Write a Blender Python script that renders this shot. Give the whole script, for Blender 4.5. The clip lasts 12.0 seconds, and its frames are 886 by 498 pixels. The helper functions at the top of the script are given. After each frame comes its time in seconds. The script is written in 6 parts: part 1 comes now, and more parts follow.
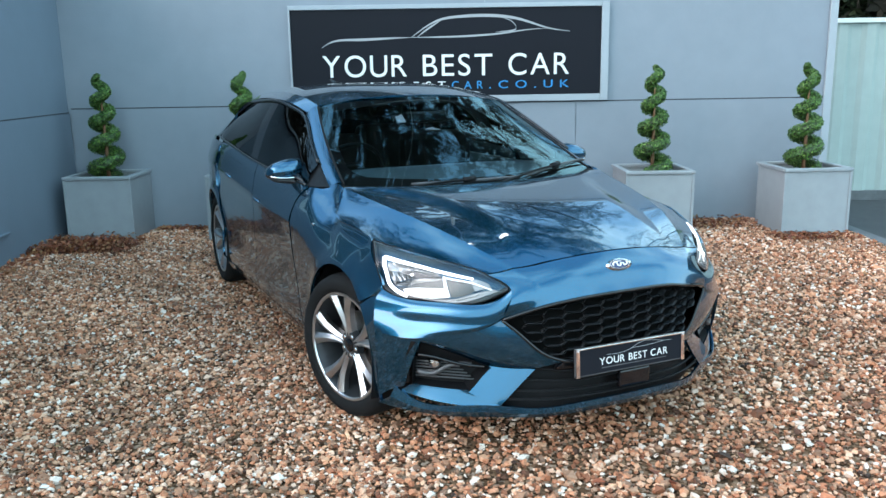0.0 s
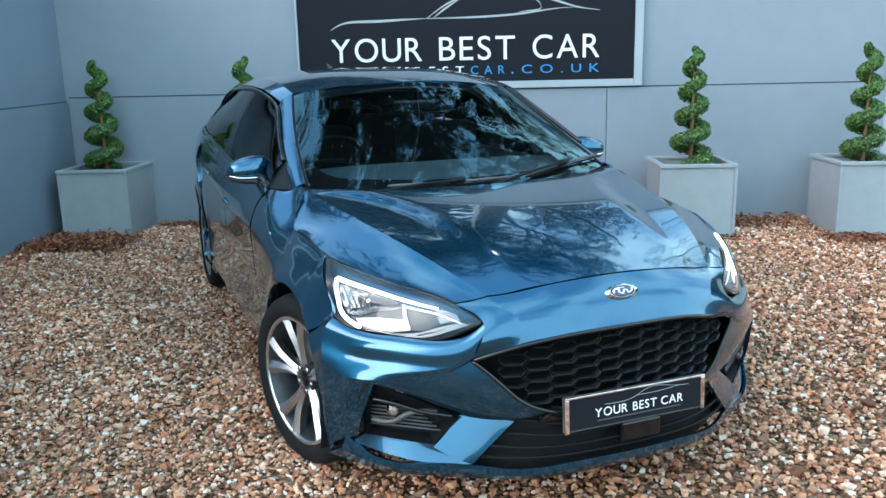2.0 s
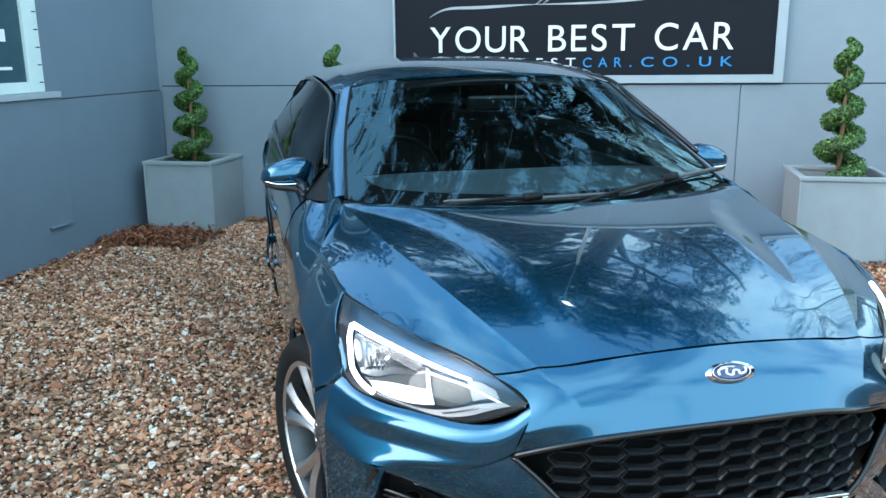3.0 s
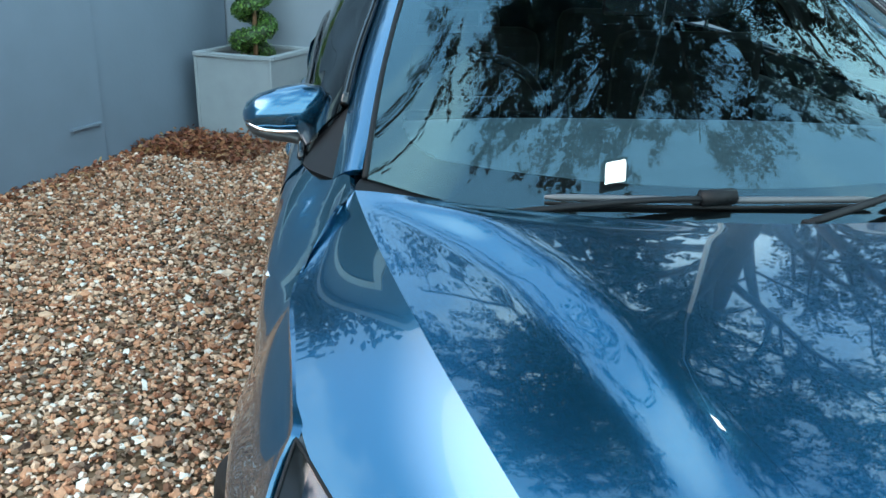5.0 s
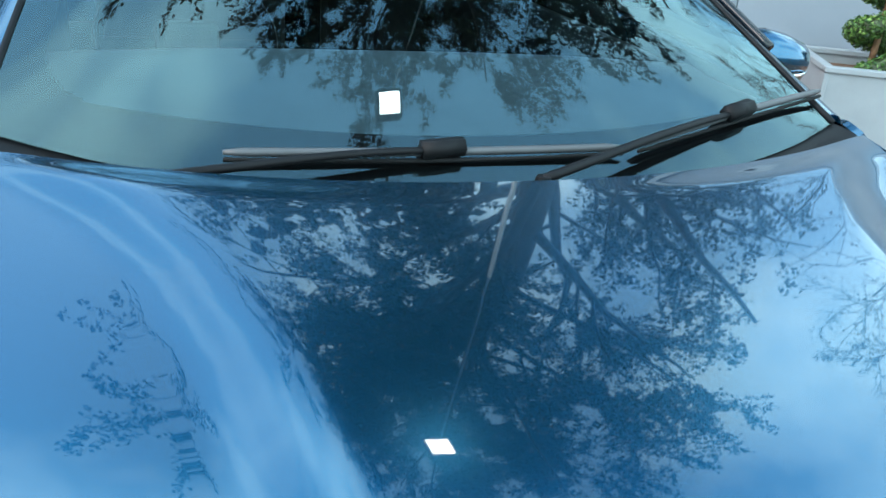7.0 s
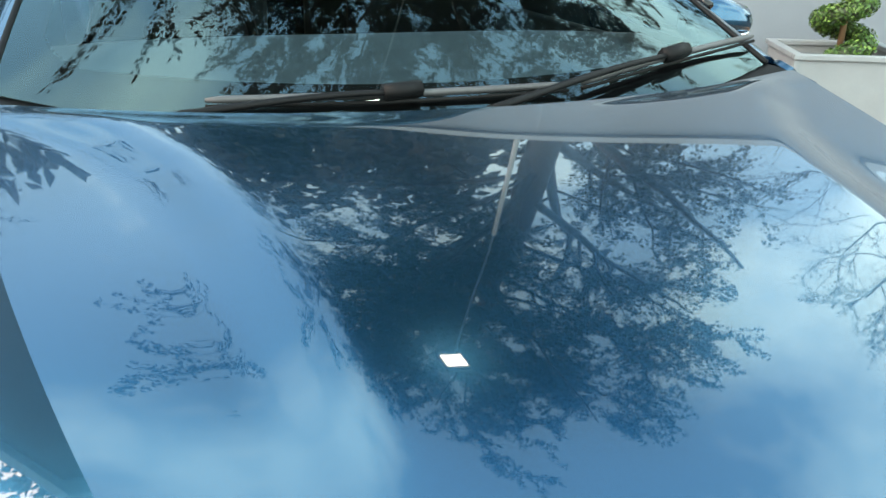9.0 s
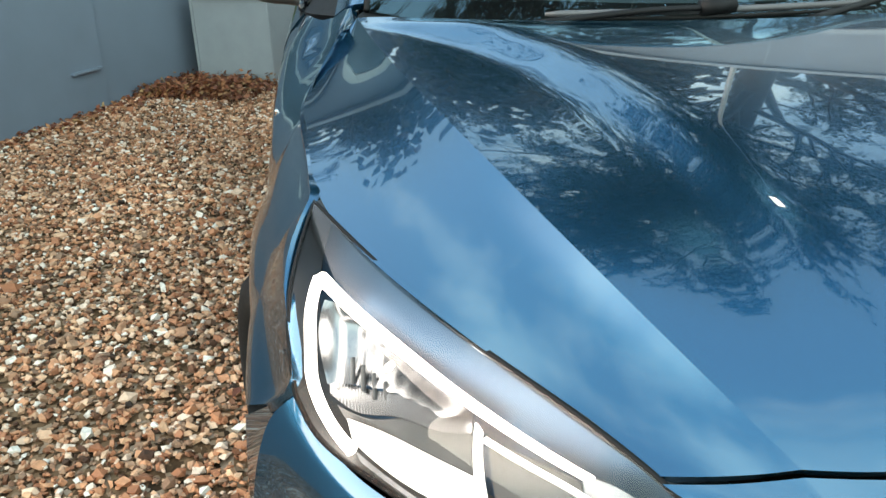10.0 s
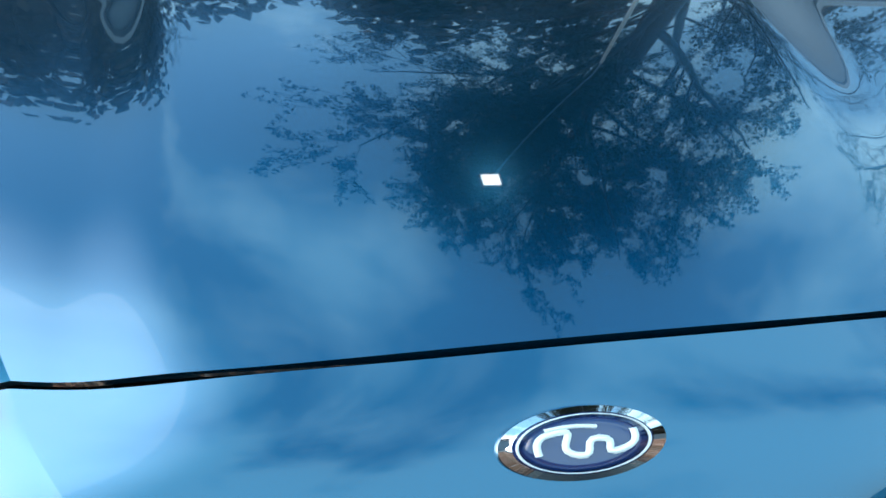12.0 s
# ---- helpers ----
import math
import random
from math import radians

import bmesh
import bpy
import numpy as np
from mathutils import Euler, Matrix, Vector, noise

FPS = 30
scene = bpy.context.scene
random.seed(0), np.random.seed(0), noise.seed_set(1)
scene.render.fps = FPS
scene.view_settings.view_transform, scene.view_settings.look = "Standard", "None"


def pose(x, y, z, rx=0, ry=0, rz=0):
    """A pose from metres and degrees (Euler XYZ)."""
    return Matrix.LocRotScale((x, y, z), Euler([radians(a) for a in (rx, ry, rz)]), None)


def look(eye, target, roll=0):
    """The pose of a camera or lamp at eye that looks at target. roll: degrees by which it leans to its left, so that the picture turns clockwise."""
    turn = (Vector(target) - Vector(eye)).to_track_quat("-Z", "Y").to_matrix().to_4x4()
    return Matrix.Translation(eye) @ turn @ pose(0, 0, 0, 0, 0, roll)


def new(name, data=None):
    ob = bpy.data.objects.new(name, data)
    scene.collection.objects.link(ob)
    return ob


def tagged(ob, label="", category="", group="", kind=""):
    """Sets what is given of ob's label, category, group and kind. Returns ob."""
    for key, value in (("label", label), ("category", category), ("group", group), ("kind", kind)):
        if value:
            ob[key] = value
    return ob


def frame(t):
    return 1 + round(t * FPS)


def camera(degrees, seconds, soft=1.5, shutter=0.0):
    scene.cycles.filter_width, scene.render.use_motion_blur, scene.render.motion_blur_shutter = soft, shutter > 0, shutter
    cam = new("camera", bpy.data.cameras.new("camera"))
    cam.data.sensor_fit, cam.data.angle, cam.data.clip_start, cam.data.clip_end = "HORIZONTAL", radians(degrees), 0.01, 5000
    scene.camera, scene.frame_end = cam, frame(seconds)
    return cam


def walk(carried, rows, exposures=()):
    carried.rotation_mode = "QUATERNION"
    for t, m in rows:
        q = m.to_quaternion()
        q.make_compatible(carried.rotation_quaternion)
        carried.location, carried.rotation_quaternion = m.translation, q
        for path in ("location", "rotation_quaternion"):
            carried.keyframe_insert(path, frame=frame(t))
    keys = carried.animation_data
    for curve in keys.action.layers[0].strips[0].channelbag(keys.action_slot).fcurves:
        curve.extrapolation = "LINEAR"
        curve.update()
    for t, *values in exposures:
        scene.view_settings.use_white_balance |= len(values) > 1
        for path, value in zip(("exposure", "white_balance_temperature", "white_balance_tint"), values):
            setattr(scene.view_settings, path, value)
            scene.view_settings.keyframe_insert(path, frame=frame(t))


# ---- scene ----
cam = camera(56.4, 12.0)
PATH = [
    (0, (-1.98, -3.35, 1.519), (-1.134, -1.588, 1.094), -0.5),
    (0.5, (-1.971, -3.342, 1.522), (-1.129, -1.581, 1.087), -0.5),
    (1, (-1.818, -3.273, 1.504), (-0.979, -1.512, 1.064), -0.6),
    (1.5, (-1.602, -3.162, 1.51), (-0.821, -1.377, 1.061), -0.8),
    (2, (-1.456, -2.911, 1.497), (-0.721, -1.108, 1.042), -0.9),
    (2.5, (-1.254, -2.633, 1.463), (-0.577, -0.805, 1.013), -0.6),
    (2.8, (-1.096, -2.481, 1.463), (-0.619, -0.591, 1.014), -1.1),
    (3, (-1.017, -2.339, 1.468), (-0.566, -0.448, 1.001), -0.3),
    (3.2, (-0.955, -2.184, 1.455), (-0.516, -0.291, 0.986), -0.2),
    (4.8, (-0.69, -1.149, 1.418), (-0.53, 0.732, 0.755), 1.6),
    (5, (-0.698, -1.033, 1.402), (-0.502, 0.825, 0.688), 2.0),
    (5.5, (-0.691, -0.859, 1.367), (-0.451, 0.97, 0.595), 2.4),
    (6, (-0.656, -0.8, 1.348), (-0.366, 1.013, 0.557), 2.8),
    (6.5, (-0.565, -0.803, 1.335), (-0.035, 0.964, 0.564), 5.1),
    (7, (-0.441, -0.773, 1.35), (0.169, 0.938, 0.514), 5.3),
    (7.2, (-0.386, -0.734, 1.363), (0.288, 0.947, 0.515), 6.0),
    (8.8, (-0.340, -0.923, 1.245), (0.326, 0.811, 0.503), 2.4),
    (9, (-0.432, -0.975, 1.245), (0.167, 0.778, 0.495), 1.3),
    (9.5, (-0.626, -1.060, 1.225), (-0.297, 0.745, 0.431), -2.0),
    (10, (-0.712, -1.152, 1.172), (-0.537, 0.678, 0.384), -1.4),
    (10.5, (-0.618, -1.19, 1.143), (-0.458, 0.625, 0.32), -1.4),
    (11, (-0.443, -1.226, 1.14), (-0.292, 0.556, 0.244), -3.6),
    (11.5, (-0.237, -1.29, 1.143), (-0.057, 0.515, 0.301), -3.1),
    (12, (-0.133, -1.219, 1.153), (0.075, 0.524, 0.194), -1.1),
]
walk(cam, [(t, look(eye, target, roll)) for t, eye, target, roll in PATH], exposures=[(0, 0.9, 6450, 11), (3, 1.05, 6300, 10), (5.5, 1.45, 6800, 11), (7, 1.32, 6700, 10), (9.5, 1.4, 8700, 16), (10.5, 1.05, 7700, 14), (11.5, 0.75, 6600, 11), (12, 0.6, 6000, 6)])

# ---- world and light ----
world = bpy.data.worlds.new("sky")
scene.world = world
world.use_nodes = True
wn, wl = world.node_tree.nodes, world.node_tree.links
bg = wn["Background"]
SUN_EL, SUN_ROT = radians(22), radians(274)
sky = wn.new("ShaderNodeTexSky")
sky.sky_type, sky.sun_disc, sky.sun_elevation, sky.sun_rotation = "NISHITA", False, SUN_EL, SUN_ROT
sky.air_density, sky.dust_density, sky.ozone_density = 1.3, 0.9, 3.0
wco = wn.new("ShaderNodeTexCoord")
wno = wn.new("ShaderNodeTexNoise")
wno.inputs["Scale"].default_value, wno.inputs["Detail"].default_value, wno.inputs["Roughness"].default_value = 2.9, 5.0, 0.55
wra = wn.new("ShaderNodeValToRGB")
wra.color_ramp.elements[0].position, wra.color_ramp.elements[1].position = 0.455, 0.66
wmi = wn.new("ShaderNodeMix")
wmi.data_type = "RGBA"
wmi.inputs[7].default_value = (6.8, 10.1, 11.4, 1)
wof = wn.new("ShaderNodeVectorMath")
wof.inputs[1].default_value = (3.6, 22.9, 28.2)
wl.new(wco.outputs["Generated"], wof.inputs[0])
wl.new(wof.outputs[0], wno.inputs["Vector"])
wse, wlo = wn.new("ShaderNodeVectorMath"), wn.new("ShaderNodeMath")
wse.operation, wse.inputs[1].default_value = "DOT_PRODUCT", (0.0, -0.13, -0.20)
wlo.operation = "ADD"
wl.new(wco.outputs["Generated"], wse.inputs[0])
wl.new(wse.outputs["Value"], wlo.inputs[0])
wad = wn.new("ShaderNodeMath")
wad.operation, wad.inputs[1].default_value = "ADD", 0.19
wl.new(wno.outputs["Fac"], wad.inputs[0])
wl.new(wad.outputs[0], wlo.inputs[1])
wl.new(wlo.outputs[0], wra.inputs["Fac"])
wl.new(wra.outputs["Color"], wmi.inputs[0])
haze = wn.new("ShaderNodeMix")
haze.data_type = "RGBA"
haze.inputs[0].default_value, haze.inputs[7].default_value = 0.72, (2.6, 5.4, 8.1, 1)
wl.new(sky.outputs["Color"], haze.inputs[6])
wl.new(haze.outputs[2], wmi.inputs[6])
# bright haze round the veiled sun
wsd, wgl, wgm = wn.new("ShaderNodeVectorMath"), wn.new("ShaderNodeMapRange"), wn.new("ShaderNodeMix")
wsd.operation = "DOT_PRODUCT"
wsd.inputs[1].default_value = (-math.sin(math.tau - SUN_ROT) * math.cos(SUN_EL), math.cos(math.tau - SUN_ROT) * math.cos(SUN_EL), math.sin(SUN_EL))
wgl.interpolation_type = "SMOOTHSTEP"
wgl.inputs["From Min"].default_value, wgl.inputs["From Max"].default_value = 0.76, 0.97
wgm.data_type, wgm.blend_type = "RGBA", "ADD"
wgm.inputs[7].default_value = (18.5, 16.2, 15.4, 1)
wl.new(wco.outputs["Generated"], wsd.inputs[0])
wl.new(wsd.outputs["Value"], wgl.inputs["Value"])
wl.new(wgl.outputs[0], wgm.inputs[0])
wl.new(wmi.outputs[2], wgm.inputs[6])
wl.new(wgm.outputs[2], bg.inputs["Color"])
bg.inputs["Strength"].default_value = 0.148
sun = new("sun", bpy.data.lights.new("sun", "SUN"))
sun.data.energy, sun.data.angle, sun.data.color = 0.5, radians(60), (1.0, 0.93, 0.86)
sun.matrix_basis = pose(0, 0, 20, 90 - math.degrees(SUN_EL), 0, 180 - math.degrees(SUN_ROT))


# ---- materials ----
def mat(name, color, rough=0.5, metal=0.0, coat=0.0, spec=0.5, var=0.0, scale=8.0, bump=0.0, bscale=60.0, color2=None, island=False):
    m = bpy.data.materials.new(name)
    m.use_nodes = True
    n, l = m.node_tree.nodes, m.node_tree.links
    b = n["Principled BSDF"]
    b.inputs["Base Color"].default_value = (*color, 1)
    b.inputs["Roughness"].default_value, b.inputs["Metallic"].default_value = rough, metal
    b.inputs["Coat Weight"].default_value, b.inputs["Coat Roughness"].default_value = coat, 0.02
    b.inputs["Specular IOR Level"].default_value = spec
    co = n.new("ShaderNodeTexCoord")
    if var or color2:
        t1, t2 = n.new("ShaderNodeTexNoise"), n.new("ShaderNodeTexNoise")
        t1.inputs["Scale"].default_value, t1.inputs["Detail"].default_value = scale * 0.15, 4
        t2.inputs["Scale"].default_value, t2.inputs["Detail"].default_value = scale, 6
        ad = n.new("ShaderNodeMath")
        ad.operation = "ADD"
        l.new(co.outputs["Object"], t1.inputs["Vector"])
        l.new(co.outputs["Object"], t2.inputs["Vector"])
        l.new(t1.outputs["Fac"], ad.inputs[0])
        l.new(t2.outputs["Fac"], ad.inputs[1])
        mr = n.new("ShaderNodeMapRange")
        mr.inputs["From Min"].default_value, mr.inputs["From Max"].default_value = 0.65, 1.35
        l.new(ad.outputs[0], mr.inputs["Value"])
        mx = n.new("ShaderNodeMix")
        mx.data_type = "RGBA"
        c2 = color2 or tuple(c * (1 + var) for c in color)
        c1 = color if color2 else tuple(c * (1 - var) for c in color)
        mx.inputs[6].default_value, mx.inputs[7].default_value = (*c1, 1), (*c2, 1)
        l.new(mr.outputs[0], mx.inputs[0])
        l.new(mx.outputs[2], b.inputs["Base Color"])
        rr = n.new("ShaderNodeMapRange")
        rr.inputs["To Min"].default_value, rr.inputs["To Max"].default_value = rough * 0.88, min(1, rough * 1.12)
        l.new(t2.outputs["Fac"], rr.inputs["Value"])
        l.new(rr.outputs[0], b.inputs["Roughness"])
    if bump:
        t3 = n.new("ShaderNodeTexNoise")
        t3.inputs["Scale"].default_value, t3.inputs["Detail"].default_value = bscale, 4
        bp = n.new("ShaderNodeBump")
        bp.inputs["Strength"].default_value, bp.inputs["Distance"].default_value = bump, 0.01
        l.new(co.outputs["Object"], t3.inputs["Vector"])
        l.new(t3.outputs["Fac"], bp.inputs["Height"])
        l.new(bp.outputs[0], b.inputs["Normal"])
    return m


def ramp_mat(name, stops, rough, source="island", coat=0.0, bump=0.0):
    """A material whose colour is drawn by chance from a ramp, piece by piece."""
    m = mat(name, (0.3, 0.3, 0.3), rough, coat=coat, bump=bump, bscale=150)
    n, l = m.node_tree.nodes, m.node_tree.links
    b = n["Principled BSDF"]
    ra = n.new("ShaderNodeValToRGB")
    ra.color_ramp.interpolation = "LINEAR"
    els = ra.color_ramp.elements
    while len(els) < len(stops):
        els.new(0.5)
    for e, (p, c) in zip(els, stops):
        e.position, e.color = p, (*c, 1)
    if source == "island":
        g = n.new("ShaderNodeNewGeometry")
        l.new(g.outputs["Random Per Island"], ra.inputs["Fac"])
    co = n.new("ShaderNodeTexCoord")
    no = n.new("ShaderNodeTexNoise")
    no.inputs["Scale"].default_value, no.inputs["Detail"].default_value = 90, 5
    l.new(co.outputs["Object"], no.inputs["Vector"])
    mr = n.new("ShaderNodeMapRange")
    mr.inputs["To Min"].default_value, mr.inputs["To Max"].default_value = 0.6, 1.35
    l.new(no.outputs["Fac"], mr.inputs["Value"])
    mu = n.new("ShaderNodeMix")
    mu.data_type, mu.blend_type = "RGBA", "MULTIPLY"
    mu.inputs[0].default_value = 1.0
    big, bm_ = n.new("ShaderNodeTexNoise"), n.new("ShaderNodeMapRange")
    big.inputs["Scale"].default_value, big.inputs["Detail"].default_value = 1.3, 5
    bm_.inputs["From Min"].default_value, bm_.inputs["From Max"].default_value = 0.3, 0.7
    bm_.inputs["To Min"].default_value, bm_.inputs["To Max"].default_value = 0.68, 1.22
    l.new(co.outputs["Object"], big.inputs["Vector"])
    l.new(big.outputs["Fac"], bm_.inputs["Value"])
    mb = n.new("ShaderNodeMix")
    mb.data_type, mb.blend_type = "RGBA", "MULTIPLY"
    mb.inputs[0].default_value = 1.0
    l.new(ra.outputs["Color"], mb.inputs[6])
    l.new(bm_.outputs[0], mb.inputs[7])
    l.new(mb.outputs[2], mu.inputs[6])
    l.new(mr.outputs[0], mu.inputs[7])
    l.new(mu.outputs[2], b.inputs["Base Color"])
    return m


def glass(name, tint, gloss_rough=0.0, boost=1.0, sheen=(1, 1, 1)):
    m = bpy.data.materials.new(name)
    m.use_nodes = True
    n, l = m.node_tree.nodes, m.node_tree.links
    n.remove(n["Principled BSDF"])
    tr, gl, fr, mx = n.new("ShaderNodeBsdfTransparent"), n.new("ShaderNodeBsdfGlossy"), n.new("ShaderNodeFresnel"), n.new("ShaderNodeMixShader")
    tr.inputs["Color"].default_value = (*tint, 1)
    gl.inputs["Roughness"].default_value, gl.inputs["Color"].default_value = gloss_rough, (*sheen, 1)
    fr.inputs["IOR"].default_value = boost
    l.new(fr.outputs[0], mx.inputs[0])
    l.new(tr.outputs[0], mx.inputs[1])
    l.new(gl.outputs[0], mx.inputs[2])
    l.new(mx.outputs[0], n["Material Output"].inputs["Surface"])
    return m


def glow(name, color, strength):
    m = bpy.data.materials.new(name)
    m.use_nodes = True
    b = m.node_tree.nodes["Principled BSDF"]
    b.inputs["Base Color"].default_value = (*color, 1)
    b.inputs["Emission Color"].default_value = (*color, 1)
    b.inputs["Emission Strength"].default_value = strength
    return m


PAINT = mat("blue_metallic_paint", (0.006, 0.084, 0.162), 0.21, 0.9, coat=1.0, var=0.05, scale=3)
PAINT.node_tree.nodes["Principled BSDF"].inputs["Coat IOR"].default_value = 1.58
INDICATOR = mat("grey_indicator_reflector", (0.30, 0.30, 0.31), 0.4, 0.4, var=0.1, scale=60)
BLACK_GLOSS = mat("gloss_black_plastic", (0.006, 0.006, 0.007), 0.12, var=0.15, scale=20)
BLACK = mat("matt_black_plastic", (0.007, 0.007, 0.008), 0.5, spec=0.15, var=0.25, scale=40, bump=0.05, bscale=700)
SATIN = mat("satin_black_plastic", (0.02, 0.021, 0.023), 0.32, var=0.15, scale=40)
GREY_TRIM = mat("dark_grey_trim", (0.07, 0.07, 0.075), 0.45, var=0.15, scale=30)
RUBBER = mat("tyre_rubber", (0.009, 0.009, 0.0095), 0.8, spec=0.2, var=0.3, scale=30, bump=0.15, bscale=250)
ALLOY = mat("machined_alloy", (0.60, 0.61, 0.63), 0.32, 1.0, var=0.08, scale=30)
ALLOY_DARK = mat("dark_grey_alloy", (0.09, 0.092, 0.1), 0.35, 0.7, var=0.15, scale=30)
CHROME = mat("chrome", (0.85, 0.86, 0.88), 0.06, 1.0)
# blue of the sky and body mirrored in the cover, put into the housing colour
LAMP_BLUE_REFLECT = mat("blue_reflection_lamp_housing", (0.03, 0.085, 0.15), 0.35, 0.7, var=0.1, scale=40)
STEEL = mat("brake_steel", (0.25, 0.24, 0.23), 0.4, 1.0, var=0.2, scale=40)
GLASS = glass("windscreen_glass", (0.66, 0.78, 0.80), 0.0, 1.76, (0.64, 0.93, 1.0))
GLASS_DARK = glass("tinted_side_glass", (0.04, 0.05, 0.055), 0.0, 1.24)
LENS = glass("clear_lamp_lens", (0.96, 0.97, 0.98), 0.0, 1.45)
DRL = glow("daytime_running_light", (0.95, 0.97, 1.0), 2.8)
BEAM = glow("dipped_beam_glow", (0.95, 0.97, 1.0), 1.8)
LAMP_CHROME = mat("satin_lamp_chrome", (0.26, 0.27, 0.28), 0.25, 0.9)
LIGHT_BLADE = glow("lit_white_light_blade", (0.9, 0.92, 0.93), 0.5)
LAMP_GREY = mat("dark_lamp_plastic", (0.07, 0.072, 0.074), 0.42, var=0.2, scale=30)
BADGE_BLUE = mat("badge_blue", (0.006, 0.02, 0.09), 0.15, coat=1.0)
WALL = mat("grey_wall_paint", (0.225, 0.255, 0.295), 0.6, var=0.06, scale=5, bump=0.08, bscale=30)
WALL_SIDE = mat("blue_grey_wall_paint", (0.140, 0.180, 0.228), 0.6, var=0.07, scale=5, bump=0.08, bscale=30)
TRIM = mat("pale_grey_trim_paint", (0.33, 0.365, 0.40), 0.5, var=0.06, scale=9, bump=0.06, bscale=40)
PLANTER = mat("planter_grey_paint", (0.27, 0.295, 0.315), 0.55, var=0.09, scale=9, bump=0.08, bscale=45)
SIGN_BLACK = mat("sign_black", (0.006, 0.007, 0.012), 0.6, spec=0.2, var=0.1, scale=5)
WHITE = mat("sign_white", (0.8, 0.8, 0.8), 0.5)
CYAN = mat("sign_blue_lettering", (0.02, 0.24, 0.55), 0.5)
SILVER = mat("sign_silver_line", (0.35, 0.36, 0.38), 0.4)
GREEN_FENCE = mat("pale_green_steel", (0.36, 0.42, 0.395), 0.5, var=0.08, scale=6, bump=0.03)
ASPHALT = mat("asphalt", (0.05, 0.052, 0.055), 0.8, var=0.25, scale=40, bump=0.4, bscale=180)
KERB = mat("dark_stone_kerb", (0.10, 0.105, 0.11), 0.7, var=0.25, scale=20, bump=0.3, bscale=90)
SOIL = mat("brown_soil", (0.11, 0.055, 0.028), 0.9, var=0.4, scale=30, bump=0.6, bscale=70)
BARK = mat("bark", (0.035, 0.028, 0.022), 0.85, var=0.35, scale=10, bump=0.5, bscale=30)
STEM = mat("brown_stem", (0.20, 0.10, 0.05), 0.8, var=0.3, scale=40)
GALV = mat("galvanised_pole", (0.40, 0.40, 0.38), 0.5, 0.3, var=0.15, scale=12)
UPVC = mat("white_window_frame", (0.62, 0.70, 0.68), 0.35, var=0.06, scale=8)
FABRIC = mat("dark_seat_fabric", (0.025, 0.026, 0.028), 0.9, var=0.25, scale=60, bump=0.2, bscale=300)
# black plastic lightened to blue-grey: the windscreen's cyan sky sheen is in this colour
DASH = mat("sky_tinted_dashboard_plastic", (0.095, 0.138, 0.16), 0.6, var=0.2, scale=50, bump=0.1, bscale=400)
STONE = ramp_mat("gravel_stones", [(0.0, (0.035, 0.02, 0.014)), (0.18, (0.42, 0.155, 0.08)), (0.40, (0.66, 0.30, 0.165)), (0.56, (0.20, 0.11, 0.075)),
                                   (0.76, (0.74, 0.40, 0.24)), (0.91, (0.80, 0.56, 0.43)), (1.0, (0.80, 0.73, 0.66))], 0.6, bump=0.15)
STONE.node_tree.nodes["Principled BSDF"].inputs["Specular IOR Level"].default_value = 0.25
LITTER = ramp_mat("fallen_leaves", [(0.0, (0.10, 0.026, 0.014)), (0.5, (0.28, 0.075, 0.032)), (0.85, (0.36, 0.14, 0.055)), (1.0, (0.33, 0.2, 0.09))], 0.7)
BOX_LEAF = ramp_mat("box_leaves", [(0.0, (0.02, 0.055, 0.010)), (0.45, (0.05, 0.13, 0.022)), (0.8, (0.10, 0.21, 0.036)), (1.0, (0.19, 0.31, 0.06))], 0.45)
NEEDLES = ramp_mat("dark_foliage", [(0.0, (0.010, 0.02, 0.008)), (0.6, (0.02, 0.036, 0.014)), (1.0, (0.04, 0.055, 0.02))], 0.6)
DRY_LEAF = ramp_mat("dry_brown_leaves", [(0.0, (0.05, 0.035, 0.02)), (1.0, (0.17, 0.11, 0.05))], 0.7)

# ground under the stones: the same colours, cell by cell
GRAVEL = mat("gravel_bed", (0.2, 0.15, 0.11), 0.95, spec=0.0)
gn, gl_ = GRAVEL.node_tree.nodes, GRAVEL.node_tree.links
gco, gvo, gra = gn.new("ShaderNodeTexCoord"), gn.new("ShaderNodeTexVoronoi"), gn.new("ShaderNodeValToRGB")
gvo.inputs["Scale"].default_value = 62
gse = gn.new("ShaderNodeSeparateColor")
gra.color_ramp.elements.new(0.35)
gra.color_ramp.elements.new(0.7)
for e, (p, c) in zip(gra.color_ramp.elements, [(0.0, (0.03, 0.02, 0.014)), (0.35, (0.11, 0.06, 0.034)), (0.7, (0.22, 0.13, 0.08)), (1.0, (0.34, 0.25, 0.19))]):
    e.position, e.color = p, (*c, 1)
gbu = gn.new("ShaderNodeBump")
gbu.inputs["Strength"].default_value, gbu.inputs["Distance"].default_value, gbu.invert = 0.25, 0.003, True
gl_.new(gco.outputs["Object"], gvo.inputs["Vector"])
gl_.new(gvo.outputs["Color"], gse.inputs[0])
gl_.new(gse.outputs[0], gra.inputs["Fac"])
gl_.new(gra.outputs["Color"], gn["Principled BSDF"].inputs["Base Color"])
gl_.new(gvo.outputs["Distance"], gbu.inputs["Height"])
gl_.new(gbu.outputs[0], gn["Principled BSDF"].inputs["Normal"])


# ---- geometry helpers ----
def mesh(name, verts, faces, smooth=True):
    me = bpy.data.meshes.new(name)
    me.from_pydata([tuple(map(float, v)) for v in verts], [], [tuple(f) for f in faces])
    if smooth:
        me.polygons.foreach_set("use_smooth", [True] * len(me.polygons))
    return me


